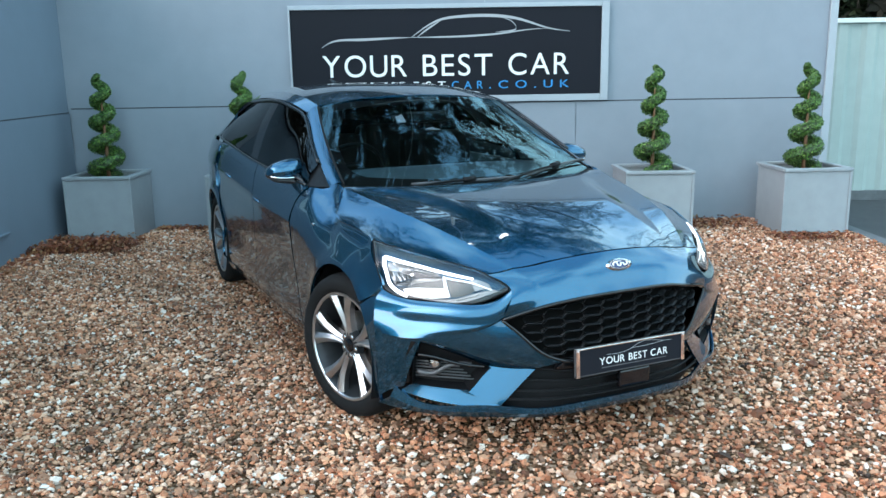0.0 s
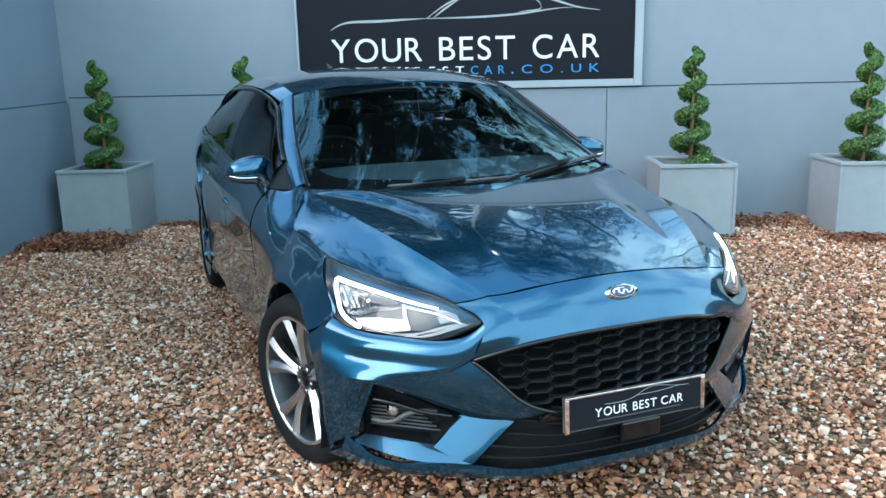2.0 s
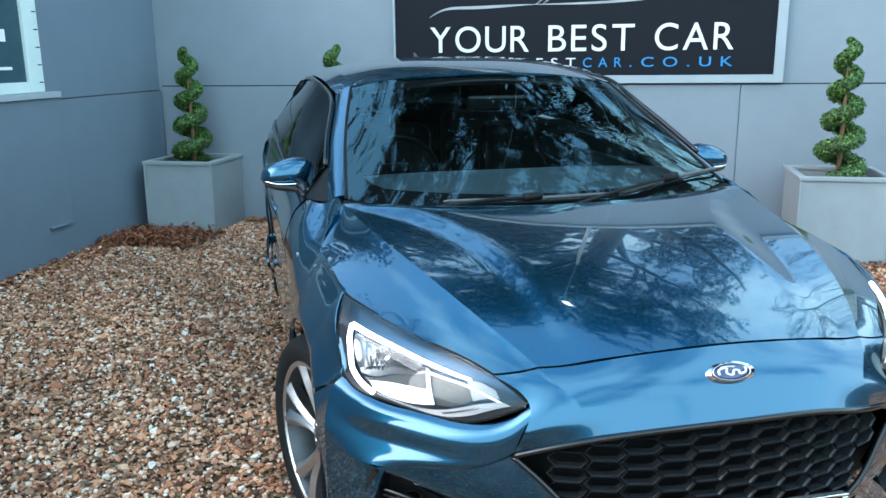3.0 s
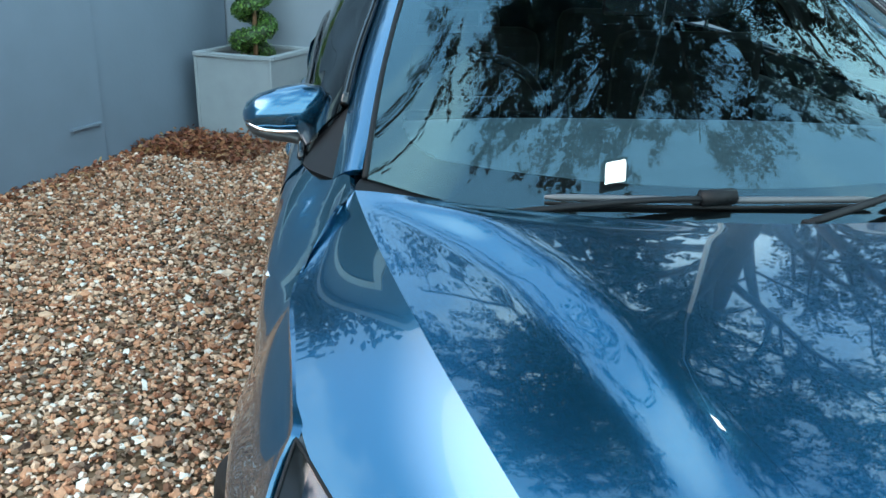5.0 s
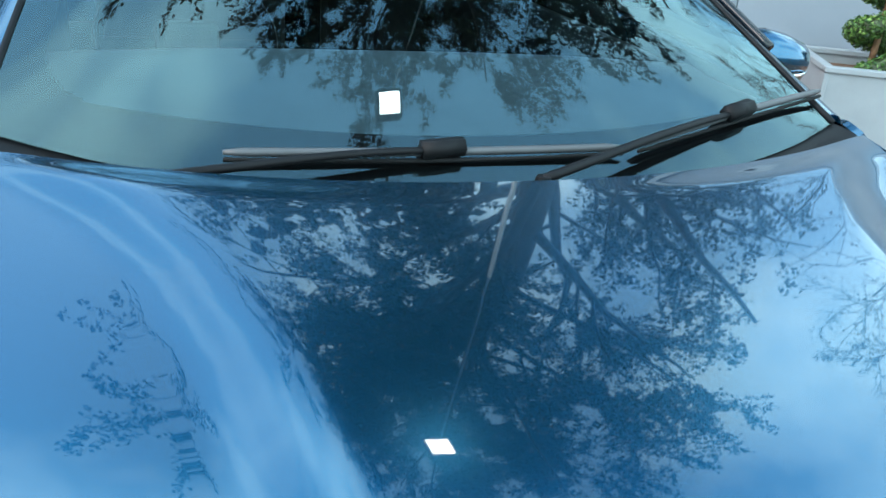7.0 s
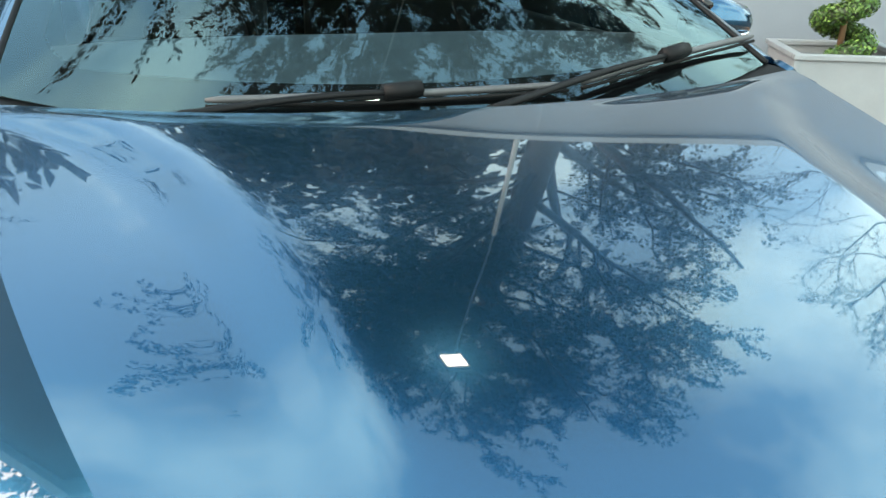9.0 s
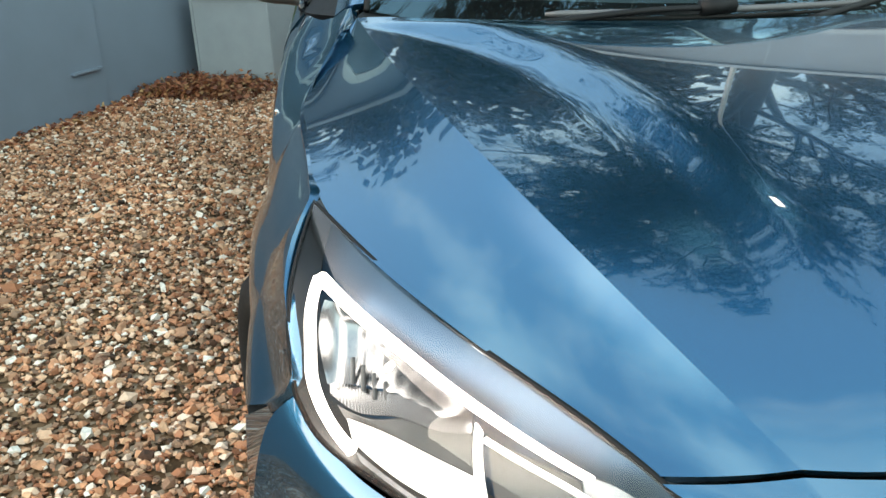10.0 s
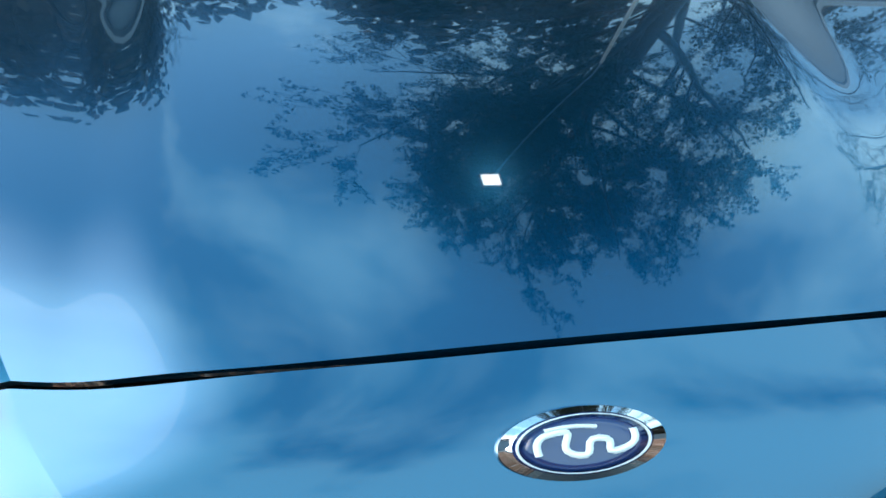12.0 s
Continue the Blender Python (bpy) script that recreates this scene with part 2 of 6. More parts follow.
def bm_mesh(name, bm, smooth=False):
    bmesh.ops.recalc_face_normals(bm, faces=bm.faces)
    me = bpy.data.meshes.new(name)
    bm.to_mesh(me)
    bm.free()
    if smooth:
        me.polygons.foreach_set("use_smooth", [True] * len(me.polygons))
        me.set_sharp_from_angle(angle=radians(35))
    return me


def thing(name, label, category, m=None, group="", kind=""):
    ob = new(name)
    ob.empty_display_size = 0.1
    if m is not None:
        ob.matrix_basis = m
    return tagged(ob, label, category, group, kind)


def part(name, me, material, parent, label="", m=None):
    if isinstance(me, bmesh.types.BMesh):
        me = bm_mesh(name, me)
    if not me.materials:
        me.materials.append(material)
    ob = new(name, me)
    ob.parent = parent
    if m is not None:
        ob.matrix_basis = m
    return tagged(ob, label)


def solid(name, me, material, label, category, m=None, group="", kind=""):
    if isinstance(me, bmesh.types.BMesh):
        me = bm_mesh(name, me)
    me.materials.append(material)
    ob = new(name, me)
    if m is not None:
        ob.matrix_basis = m
    return tagged(ob, label, category, group, kind)


def box(bm, x0, x1, y0, y1, z0, z1, bevel=0.0):
    r = bmesh.ops.create_cube(bm, size=1.0, matrix=Matrix.Translation(((x0 + x1) / 2, (y0 + y1) / 2, (z0 + z1) / 2)) @ Matrix.Diagonal((x1 - x0, y1 - y0, z1 - z0, 1)))
    if bevel:
        es = {e for v in r["verts"] for e in v.link_edges}
        bmesh.ops.bevel(bm, geom=list(es), offset=bevel, segments=2, affect="EDGES", profile=0.5)
    return bm


def boxed(*a, bevel=0.004):
    return box(bmesh.new(), *a, bevel=bevel)


def spline(pts, n):
    """n points along a natural cubic spline through pts."""
    p = np.asarray(pts, float)
    k = len(p)
    d = np.r_[0, np.cumsum(np.maximum(np.linalg.norm(np.diff(p, axis=0), axis=1), 1e-6))]
    x = np.linspace(0, d[-1], n)
    if k == 2:
        f = (x / d[-1])[:, None]
        return p[0] * (1 - f) + p[1] * f
    return cubic(d, p, x)


def cubic(d, p, x):
    k = len(d)
    h = np.diff(d)
    a = np.eye(k)
    r = np.zeros((k, p.shape[1]))
    for i in range(1, k - 1):
        a[i, i - 1], a[i, i], a[i, i + 1] = h[i - 1], 2 * (h[i - 1] + h[i]), h[i]
        r[i] = 6 * ((p[i + 1] - p[i]) / h[i] - (p[i] - p[i - 1]) / h[i - 1])
    m = np.linalg.solve(a, r)
    j = np.clip(np.searchsorted(d, x, side="right") - 1, 0, k - 2)
    t0, t1 = (d[j + 1] - x)[:, None], (x - d[j])[:, None]
    hj = h[j][:, None]
    return (m[j] * t0 ** 3 + m[j + 1] * t1 ** 3) / (6 * hj) + (p[j] / hj - m[j] * hj / 6) * t0 + (p[j + 1] / hj - m[j + 1] * hj / 6) * t1


def loft(curves, nu=24, nv=6, sharp=()):
    """A grid of points over curves; nv rows a span; a crease along each curve named in sharp."""
    c = np.array([spline(q, nu) for q in curves])
    cuts = [0, *sharp, len(c) - 1]
    rows = []
    for a, b in zip(cuts[:-1], cuts[1:]):
        seg = c[a:b + 1]
        d = np.r_[0, np.cumsum(np.maximum(np.linalg.norm(np.diff(seg, axis=0), axis=2).mean(1), 1e-6))]
        x = np.concatenate([np.linspace(d[i], d[i + 1], nv, endpoint=False) for i in range(b - a)] + [[d[-1]]])
        if len(seg) == 2:
            f = (x / d[-1])[:, None, None]
            g = seg[0] * (1 - f) + seg[1] * f
        else:
            g = cubic(d, seg.reshape(len(seg), -1), x).reshape(len(x), nu, 3)
        rows.append(g if not rows else g[1:])
    return np.concatenate(rows), [s * nv for s in sharp]


def grid_me(name, grid, crease=(), lip=0.012, flip=False, mirror=False, inside=0.5):
    """A mesh over a grid of points, its rim folded inwards by lip so that it has thickness."""
    g = np.array(grid)
    if mirror:
        g = g * (-1, 1, 1)
        flip = not flip
    r, c, _ = g.shape
    verts = [v for row in g for v in row]
    faces = [(i * c + j, i * c + j + 1, (i + 1) * c + j + 1, (i + 1) * c + j) for i in range(r - 1) for j in range(c - 1)]
    creased = {(i * c + j, i * c + j + 1) for i in crease for j in range(c - 1)}
    if inside is not None:
        nn = np.cross(np.gradient(g, axis=1), np.gradient(g, axis=0)).reshape(-1, 3)
        q = g.reshape(-1, 3)
        hub = np.stack([np.zeros(len(q)), np.clip(q[:, 1], -0.2, 2.9), np.full(len(q), inside)], 1)
        flip = bool((nn * (q - hub)).sum() < 0)
    if lip:
        du, dv = np.gradient(g, axis=1), np.gradient(g, axis=0)
        nn = np.cross(du, dv)
        ln = np.linalg.norm(nn, axis=2, keepdims=True)
        nn = nn / np.maximum(ln, 1e-12)
        for i, j in zip(*np.where(ln[..., 0] < 1e-9)):
            nn[i, j] = nn[min(max(i, 1), r - 2), min(max(j, 1), c - 2)]
        ring = [(0, j) for j in range(c)] + [(i, c - 1) for i in range(1, r)] + [(r - 1, j) for j in range(c - 2, -1, -1)] + [(i, 0) for i in range(r - 2, 0, -1)]
        base = len(verts)
        sgn = 1 if flip else -1
        verts += [g[i, j] + sgn * lip * nn[i, j] for i, j in ring]
        k = len(ring)
        for a in range(k):
            b = (a + 1) % k
            va, vb = ring[a][0] * c + ring[a][1], ring[b][0] * c + ring[b][1]
            faces.append((vb, va, base + a, base + b))
            creased.add((min(va, vb), max(va, vb)))
    if flip:
        faces = [f[::-1] for f in faces]
    me = mesh(name, verts, faces)
    me.validate()
    if creased:
        me.edges.foreach_set("use_edge_sharp", [tuple(sorted(e.vertices)) in creased for e in me.edges])
    return me


def tube(path, radii, sides=8, cap=True, squash=1.0):
    """Vertices and faces of a tapered tube along a path."""
    p = np.asarray(path, float)
    n = len(p)
    r = np.full(n, radii, float) if np.isscalar(radii) else np.asarray(radii, float)
    t = np.gradient(p, axis=0)
    t /= np.maximum(np.linalg.norm(t, axis=1, keepdims=True), 1e-9)
    ref = np.array([0, 0, 1.0]) if abs(t[:, 2]).mean() < 0.8 else np.array([1.0, 0, 0])
    a = np.cross(t, ref)
    a /= np.maximum(np.linalg.norm(a, axis=1, keepdims=True), 1e-9)
    b = np.cross(t, a)
    ang = np.linspace(0, 2 * np.pi, sides, endpoint=False)
    v = p[:, None] + r[:, None, None] * (np.cos(ang)[None, :, None] * a[:, None] + squash * np.sin(ang)[None, :, None] * b[:, None])
    f = [(i * sides + j, i * sides + (j + 1) % sides, (i + 1) * sides + (j + 1) % sides, (i + 1) * sides + j) for i in range(n - 1) for j in range(sides)]
    if cap:
        f += [tuple(range(sides))[::-1], tuple((n - 1) * sides + j for j in range(sides))]
    return v.reshape(-1, 3), f


def tube_me(name, path, radii, sides=8, squash=1.0):
    v, f = tube(path, radii, sides, True, squash)
    me = mesh(name, v, f)
    return me


def lathe(name, profile, n=48, axis="x"):
    """A mesh turned from (along, radius) pairs about the x axis."""
    a = np.linspace(0, 2 * np.pi, n, endpoint=False)
    v = [(x, r * np.cos(t), r * np.sin(t)) for x, r in profile for t in a]
    k = len(profile)
    f = [(i * n + j, i * n + (j + 1) % n, (i + 1) * n + (j + 1) % n, (i + 1) * n + j) for i in range(k - 1) for j in range(n)]
    bm = bmesh.new()
    vs = [bm.verts.new(q) for q in v]
    for q in f:
        bm.faces.new([vs[i] for i in q])
    return bm_mesh(name, bm, True)


def joined(name, pieces, smooth=True):
    """One mesh from (verts, faces) pieces."""
    vs, fs, o = [], [], 0
    for v, f in pieces:
        vs.extend(v)
        fs.extend([tuple(i + o for i in q) for q in f])
        o += len(v)
    return mesh(name, vs, fs, smooth)


def prism(outline, depth):
    """Verts and faces of a plate: outline points (3d, in order) and a depth vector."""
    o = np.asarray(outline, float)
    n = len(o)
    v = np.concatenate([o, o + np.asarray(depth, float)])
    f = [tuple(range(n)), tuple(range(2 * n - 1, n - 1, -1))] + [(i, i + n, (i + 1) % n + n, (i + 1) % n) for i in range(n)]
    return v, f


def lettering(name, text, size, depth, spacing=1.0):
    cu = bpy.data.curves.new(name, "FONT")
    cu.body, cu.size, cu.extrude, cu.align_x, cu.align_y, cu.space_character = text, size, depth, "LEFT", "BOTTOM_BASELINE", spacing
    ob = bpy.data.objects.new(name, cu)
    scene.collection.objects.link(ob)
    me = bpy.data.meshes.new_from_object(ob.evaluated_get(bpy.context.evaluated_depsgraph_get()))
    bpy.data.objects.remove(ob)
    return me


def letters(word, x0, x1, z0, z1, gap, depth):
    """One mesh a letter, side by side from x0 to x1, upright and facing -y."""
    mes, x, spans = [lettering("letter", ch, 1.0, depth) for ch in word], 0.0, []
    for ch, me in zip(word, mes):
        xs = [q.co.x for q in me.vertices]
        lo, w = min(xs), max(xs) - min(xs)
        spans.append((x - lo, me))
        x += w + gap
    k, top = (x1 - x0) / (x - gap), max(q.co.y for me in mes for q in me.vertices)
    for dx, me in spans:
        for q in me.vertices:
            q.co = (x0 + (q.co.x + dx) * k, -(q.co.z + depth) , z0 + q.co.y / top * (z1 - z0))
    return mes

# ---- the yard: its own axes, along the back wall (u), towards it (v), up ----
YARD = Matrix.Translation((-0.771, 5.107, -0.012)) @ Matrix.Rotation(radians(-25.27), 4, "Z") @ Matrix.Rotation(radians(-0.4), 4, "Y")


def yard(u, v, z=0, rz=0):
    return YARD @ pose(u, v, z, 0, 0, rz)


# ground: one sheet to the horizon, with asphalt beyond the kerb
gb = bmesh.new()
bmesh.ops.create_grid(gb, x_segments=40, y_segments=40, size=400)
solid("ground", gb, ASPHALT, "dark asphalt ground around the gravel yard", "ground", YARD @ pose(0, 0, -0.05), kind="structure")
yb = bmesh.new()
box(yb, -1.3, 6.30, -16, 0.1, -0.12, -0.004)
solid("gravel_yard", yb, GRAVEL, "bed of brown and grey pea gravel", "gravel", YARD, kind="structure")
# back wall and side wall, boarded, with a ledge where the lower boards stand proud
WT = 2.62
back = solid("wall_north", boxed(-1.25, 6.36, 0.0, 0.2, -0.1, WT, bevel=0.006), WALL, "grey painted boarded yard wall", "wall", YARD, kind="structure")
low = [(-1.02, 3.882), (3.888, 6.345)]
for a, b in low:
    part("lower_board", boxed(a, b, -0.016, -0.002, -0.08, 1.185, bevel=0.004), WALL, back, "lower wall board, proud of the one above")
JOINT = mat("dark_board_joint", (0.03, 0.034, 0.04), 0.8)
part("board_joint", boxed(-1.02, 6.295, -0.010, -0.001, 1.187, 1.197, bevel=0), JOINT, back, "dark joint between the wall boards")
part("end_post", boxed(6.30, 6.375, -0.024, -0.002, -0.1, WT, bevel=0.005), TRIM, back)
part("coping", boxed(-1.25, 6.40, -0.04, 0.24, WT + 0.002, WT + 0.05), TRIM, back)
part("seam_strip", boxed(3.0, 3.006, -0.004, -0.001, 1.19, WT, bevel=0), TRIM, back)
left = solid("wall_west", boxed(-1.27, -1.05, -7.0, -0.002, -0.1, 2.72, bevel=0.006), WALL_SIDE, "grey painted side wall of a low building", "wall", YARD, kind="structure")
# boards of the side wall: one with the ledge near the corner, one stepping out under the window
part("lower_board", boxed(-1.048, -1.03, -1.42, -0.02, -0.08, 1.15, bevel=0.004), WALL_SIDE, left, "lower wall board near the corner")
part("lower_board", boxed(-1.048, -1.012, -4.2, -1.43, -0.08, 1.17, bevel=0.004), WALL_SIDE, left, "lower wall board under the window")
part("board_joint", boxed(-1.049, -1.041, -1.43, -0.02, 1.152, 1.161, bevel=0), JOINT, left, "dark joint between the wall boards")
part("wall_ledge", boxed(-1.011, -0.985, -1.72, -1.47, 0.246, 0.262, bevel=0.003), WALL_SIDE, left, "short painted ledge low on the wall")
part("roof_edge", boxed(-1.35, -0.93, -7.0, 0.3, 2.722, 2.80, bevel=0.01), TRIM, left)
win = thing("window_1", "white framed window in the grey side wall", "window", YARD, kind="structure")
part("window_sill", boxed(-1.06, -0.985, -3.1, -1.45, 1.172, 1.215), TRIM, win)
for nm, a in (("window_frame", (-1.06, -1.02, -1.72, -1.62, 1.217, 2.4)), ("window_frame", (-1.06, -1.02, -3.0, -1.722, 1.217, 1.29)), ("window_frame", (-1.06, -1.02, -3.0, -1.722, 2.3, 2.4)), ("window_frame", (-1.06, -1.02, -3.1, -3.002, 1.217, 2.4))):
    part(nm, boxed(*a), UPVC, win)
part("pane", boxed(-1.056, -1.045, -3.0, -1.72, 1.29, 2.3, bevel=0), mat("window_poster_teal", (0.03, 0.07, 0.09), 0.2, var=0.1), win, "dark teal film behind the pane")
strip = part("hinge_strip", boxed(-1.05, -1.025, -1.62, -1.565, 1.217, 2.4), UPVC, win, "slotted white strip beside the frame")
for i in range(9):
    part("slot", boxed(-1.026, -1.0235, -1.615, -1.575, 1.28 + i * 0.12, 1.288 + i * 0.12, bevel=0), BLACK, strip)
part("lettering_bar", boxed(-1.0445, -1.043, -1.98, -1.85, 1.375, 1.395, bevel=0), WHITE, win, "small pale lettering")
part("lettering_bar", boxed(-1.0445, -1.043, -2.0, -1.88, 1.56, 1.64, bevel=0), WHITE, win, "pale lettering")

# sign board
sign = thing("sign_board", "black sign board with white lettering in a pale frame", "sign", YARD @ pose(2.64, -0.002, 1.2))
SU = 2.64


def sb(u0, u1, z0, z1, d0, d1, bevel=0.003):
    return boxed(u0 - SU, u1 - SU, -d1, -d0, z0 - 1.2, z1 - 1.2, bevel=bevel)


part("board", sb(1.15, 4.112, 1.262, 2.078, 0.0, 0.03), SIGN_BLACK, sign)
part("frame", sb(1.132, 1.149, 1.20, 2.12, 0.0, 0.045), TRIM, sign)
part("frame", sb(4.113, 4.185, 1.20, 2.12, 0.0, 0.045), TRIM, sign)
part("frame", sb(1.15, 4.112, 1.20, 1.261, 0.0, 0.045), TRIM, sign)
part("frame", sb(1.15, 4.112, 2.079, 2.12, 0.0, 0.045), TRIM, sign)
for word, a, b in (("YOUR", 1.443, 2.25), ("BEST", 2.403, 3.07), ("CAR", 3.226, 3.81)):
    for me in letters(word, a - SU, b - SU, 1.452 - 1.2, 1.655 - 1.2, 0.14, 0.004):
        part("letter", me, WHITE, sign, "white capital letter", pose(0, -0.0305, 0))
for word, a, b, m_ in (("YOURBEST", 1.6, 2.62, WHITE), ("CAR", 2.68, 2.98, CYAN), (".CO.UK", 3.04, 3.81, CYAN)):
    for me in letters(word, a - SU, b - SU, 1.327 - 1.2, 1.40 - 1.2, 0.5, 0.003):
        part("letter", me, m_, sign, "small letter", pose(0, -0.0305, 0))
# the car outline drawn over the words: thin tapering strokes
strokes = [([(1.44, 1.73), (1.52, 1.775), (1.75, 1.80), (2.1, 1.81), (2.3, 1.815)], 0.012), ([(2.3, 1.815), (2.42, 1.90), (2.56, 1.97), (2.75, 2.0), (2.95, 2.008), (3.15, 2.0), (3.35, 1.965), (3.6, 1.885), (3.81, 1.852)], 0.014),
           ([(2.3, 1.815), (2.6, 1.815), (2.95, 1.825), (3.2, 1.845), (3.45, 1.875), (3.6, 1.88)], 0.009), ([(3.18, 1.98), (3.28, 1.93), (3.30, 1.89), (3.2, 1.86), (3.1, 1.85)], 0.006), ([(2.36, 1.82), (2.47, 1.90), (2.58, 1.965)], 0.010)]
for q, wd in strokes:
    c = spline([(u - SU, 0, z - 1.2) for u, z in q], 24)
    w = wd * np.sin(np.linspace(0.25, np.pi - 0.12, 24))[:, None] * np.array([[0, 0, 1.0]])
    v = np.concatenate([c + w, c - w])
    part("outline_stroke", mesh("outline_stroke", v, [(i, i + 24, i + 25, i + 1) for i in range(23)]), SILVER, sign, "silver car outline stroke", pose(0, -0.0325, 0))


# planters with spiral topiary
def planter(m, label):
    p = thing("planter_box", label, "planter", m, group="planters along the wall")
    h, w, t = 0.60, 0.297, 0.022
    for a in (((-w, w, -w, -w + t)), ((-w, w, w - t, w))):
        part("panel", boxed(a[0], a[1], a[2], a[3], -0.02, h - 0.03), PLANTER, p)
    for a in (((-w, -w + t, -w + t + 0.002, w - t - 0.002)), ((w - t, w, -w + t + 0.002, w - t - 0.002))):
        part("panel", boxed(a[0], a[1], a[2], a[3], -0.02, h - 0.03), PLANTER, p)
    for sx in (-1, 1):
        part("corner_batten", boxed(sx * w - 0.012, sx * w + 0.012, -w - 0.010, -w - 0.001, -0.02, h - 0.032), PLANTER, p)
    k = w + 0.016
    for a in ((-k, k, -k, -k + 0.05), (-k, k, k - 0.05, k), (-k, -k + 0.05, -k + 0.051, k - 0.051), (k - 0.05, k, -k + 0.051, k - 0.051)):
        part("rim", boxed(*a, h - 0.029, h, bevel=0.005), PLANTER, p)
    part("soil", boxed(-w + t, w - t, -w + t, w - t, h - 0.2, h - 0.075, bevel=0.01), SOIL, p, "brown soil")
    return p


def leaf_cloud(centres, normals, size, rng):
    """Small folded leaves, one at each centre."""
    n = len(centres)
    a = rng.normal(size=(n, 3))
    a -= (a * normals).sum(1, keepdims=True) * normals * 0.6
    a /= np.linalg.norm(a, axis=1, keepdims=True)
    b = np.cross(normals + rng.normal(scale=0.5, size=(n, 3)), a)
    b /= np.maximum(np.linalg.norm(b, axis=1, keepdims=True), 1e-6)
    s = size * rng.uniform(0.6, 1.3, (n, 1))
    up = np.cross(a, b) * s * 0.25
    v = np.stack([centres - a * s, centres + b * s * 0.55 + up, centres + a * s, centres - b * s * 0.55 + up], 1).reshape(-1, 3)
    f = np.arange(4 * n).reshape(n, 4)
    return v, np.concatenate([f[:, [0, 1, 2]], f[:, [0, 2, 3]]])


def topiary_meshes(seed):
    rng = np.random.default_rng(seed)
    turns, h0, h1 = 4.6, 0.03, 0.985
    t = np.linspace(0, 1, 420)
    ang = 2 * np.pi * turns * t + seed
    rad = 0.120 * (1 - 0.78 * t) + 0.004
    hz = h0 + (h1 - h0) * (t ** 0.93)
    path = np.stack([rad * np.cos(ang), rad * np.sin(ang), hz], 1)
    thick = 0.060 * (1 - 0.34 * t) * np.clip((1 - t) * 14, 0.6, 1) * np.clip(t * 20 + 0.6, 0, 1)
    # dark tube added behind the leaves for the shade inside the spiral
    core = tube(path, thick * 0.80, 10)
    n = 17000
    i = rng.integers(2, 418, n)
    d = rng.normal(size=(n, 3))
    d /= np.linalg.norm(d, axis=1, keepdims=True)
    c = path[i] + d * (thick[i] * rng.uniform(0.8, 1.22, n))[:, None]
    leaves = leaf_cloud(c, d, 0.0115, rng)
    return core, leaves


TOP = {}


def topiary(m, label, seed):
    p = thing("spiral_topiary", label, "topiary", m, group="spiral topiary in planters")
    if seed not in TOP:
        core, lv = topiary_meshes(seed)
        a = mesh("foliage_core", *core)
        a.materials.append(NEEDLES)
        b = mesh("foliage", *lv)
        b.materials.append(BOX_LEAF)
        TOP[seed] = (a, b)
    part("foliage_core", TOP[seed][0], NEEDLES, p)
    part("foliage", TOP[seed][1], BOX_LEAF, p, "small dark green box leaves")
    part("stem", tube_me("stem", [(0.0, 0.0, -0.09), (0.004, 0.002, 0.3), (0.0, 0.0, 0.8)], [0.019, 0.016, 0.008], 7), STEM, p, "brown woody stem")
    return p


for u, v, rz, what, seed in ((-0.60, -0.31, 0, "in the wall corner", 1), (0.71, -0.34, 0, "behind the parked car", 3), (4.51, -0.55, 0, "near the sign board", 4), (5.92, -0.54, 2, "at the end of the wall", 6)):
    planter(yard(u, v, 0, rz), "grey painted square wooden planter " + what)
    topiary(yard(u, v, 0.52, 0), "clipped green spiral topiary in planter " + what, seed)

# kerb, road strip and green fence beyond the wall's end
kerb = thing("kerb", "row of dark stone kerb blocks between gravel and asphalt", "kerb", YARD, kind="structure")
for i in range(17):
    part("kerb_stone", boxed(6.305, 6.43, -0.93 * i - 0.45 - 0.92, -0.93 * i - 0.45, -0.12, 0.012, bevel=0.012), KERB, kerb)
fence = thing("steel_fence", "pale green corrugated steel fence beyond the wall", "fence", yard(7.0, 1.35))
n = 120
us = np.linspace(-1.2, 5.0, n)
prof = np.where((np.arange(n) % 6) < 3, 0.0, 0.028)
fv = np.concatenate([np.stack([us, prof, np.full(n, 0.03)], 1), np.stack([us, prof, np.full(n, 1.95)], 1)])
part("sheet", mesh("sheet", fv, [(i, i + 1, n + i + 1, n + i) for i in range(n - 1)], False), GREEN_FENCE, fence)
part("top_rail", boxed(-1.2, 5.0, -0.03, 0.05, 1.95, 2.0), mat("fence_cap_white", (0.68, 0.72, 0.70), 0.5, var=0.1), fence, "white capping rail")
part("plinth", boxed(-1.2, 5.0, -0.03, 0.06, -0.06, 0.06), KERB, fence)

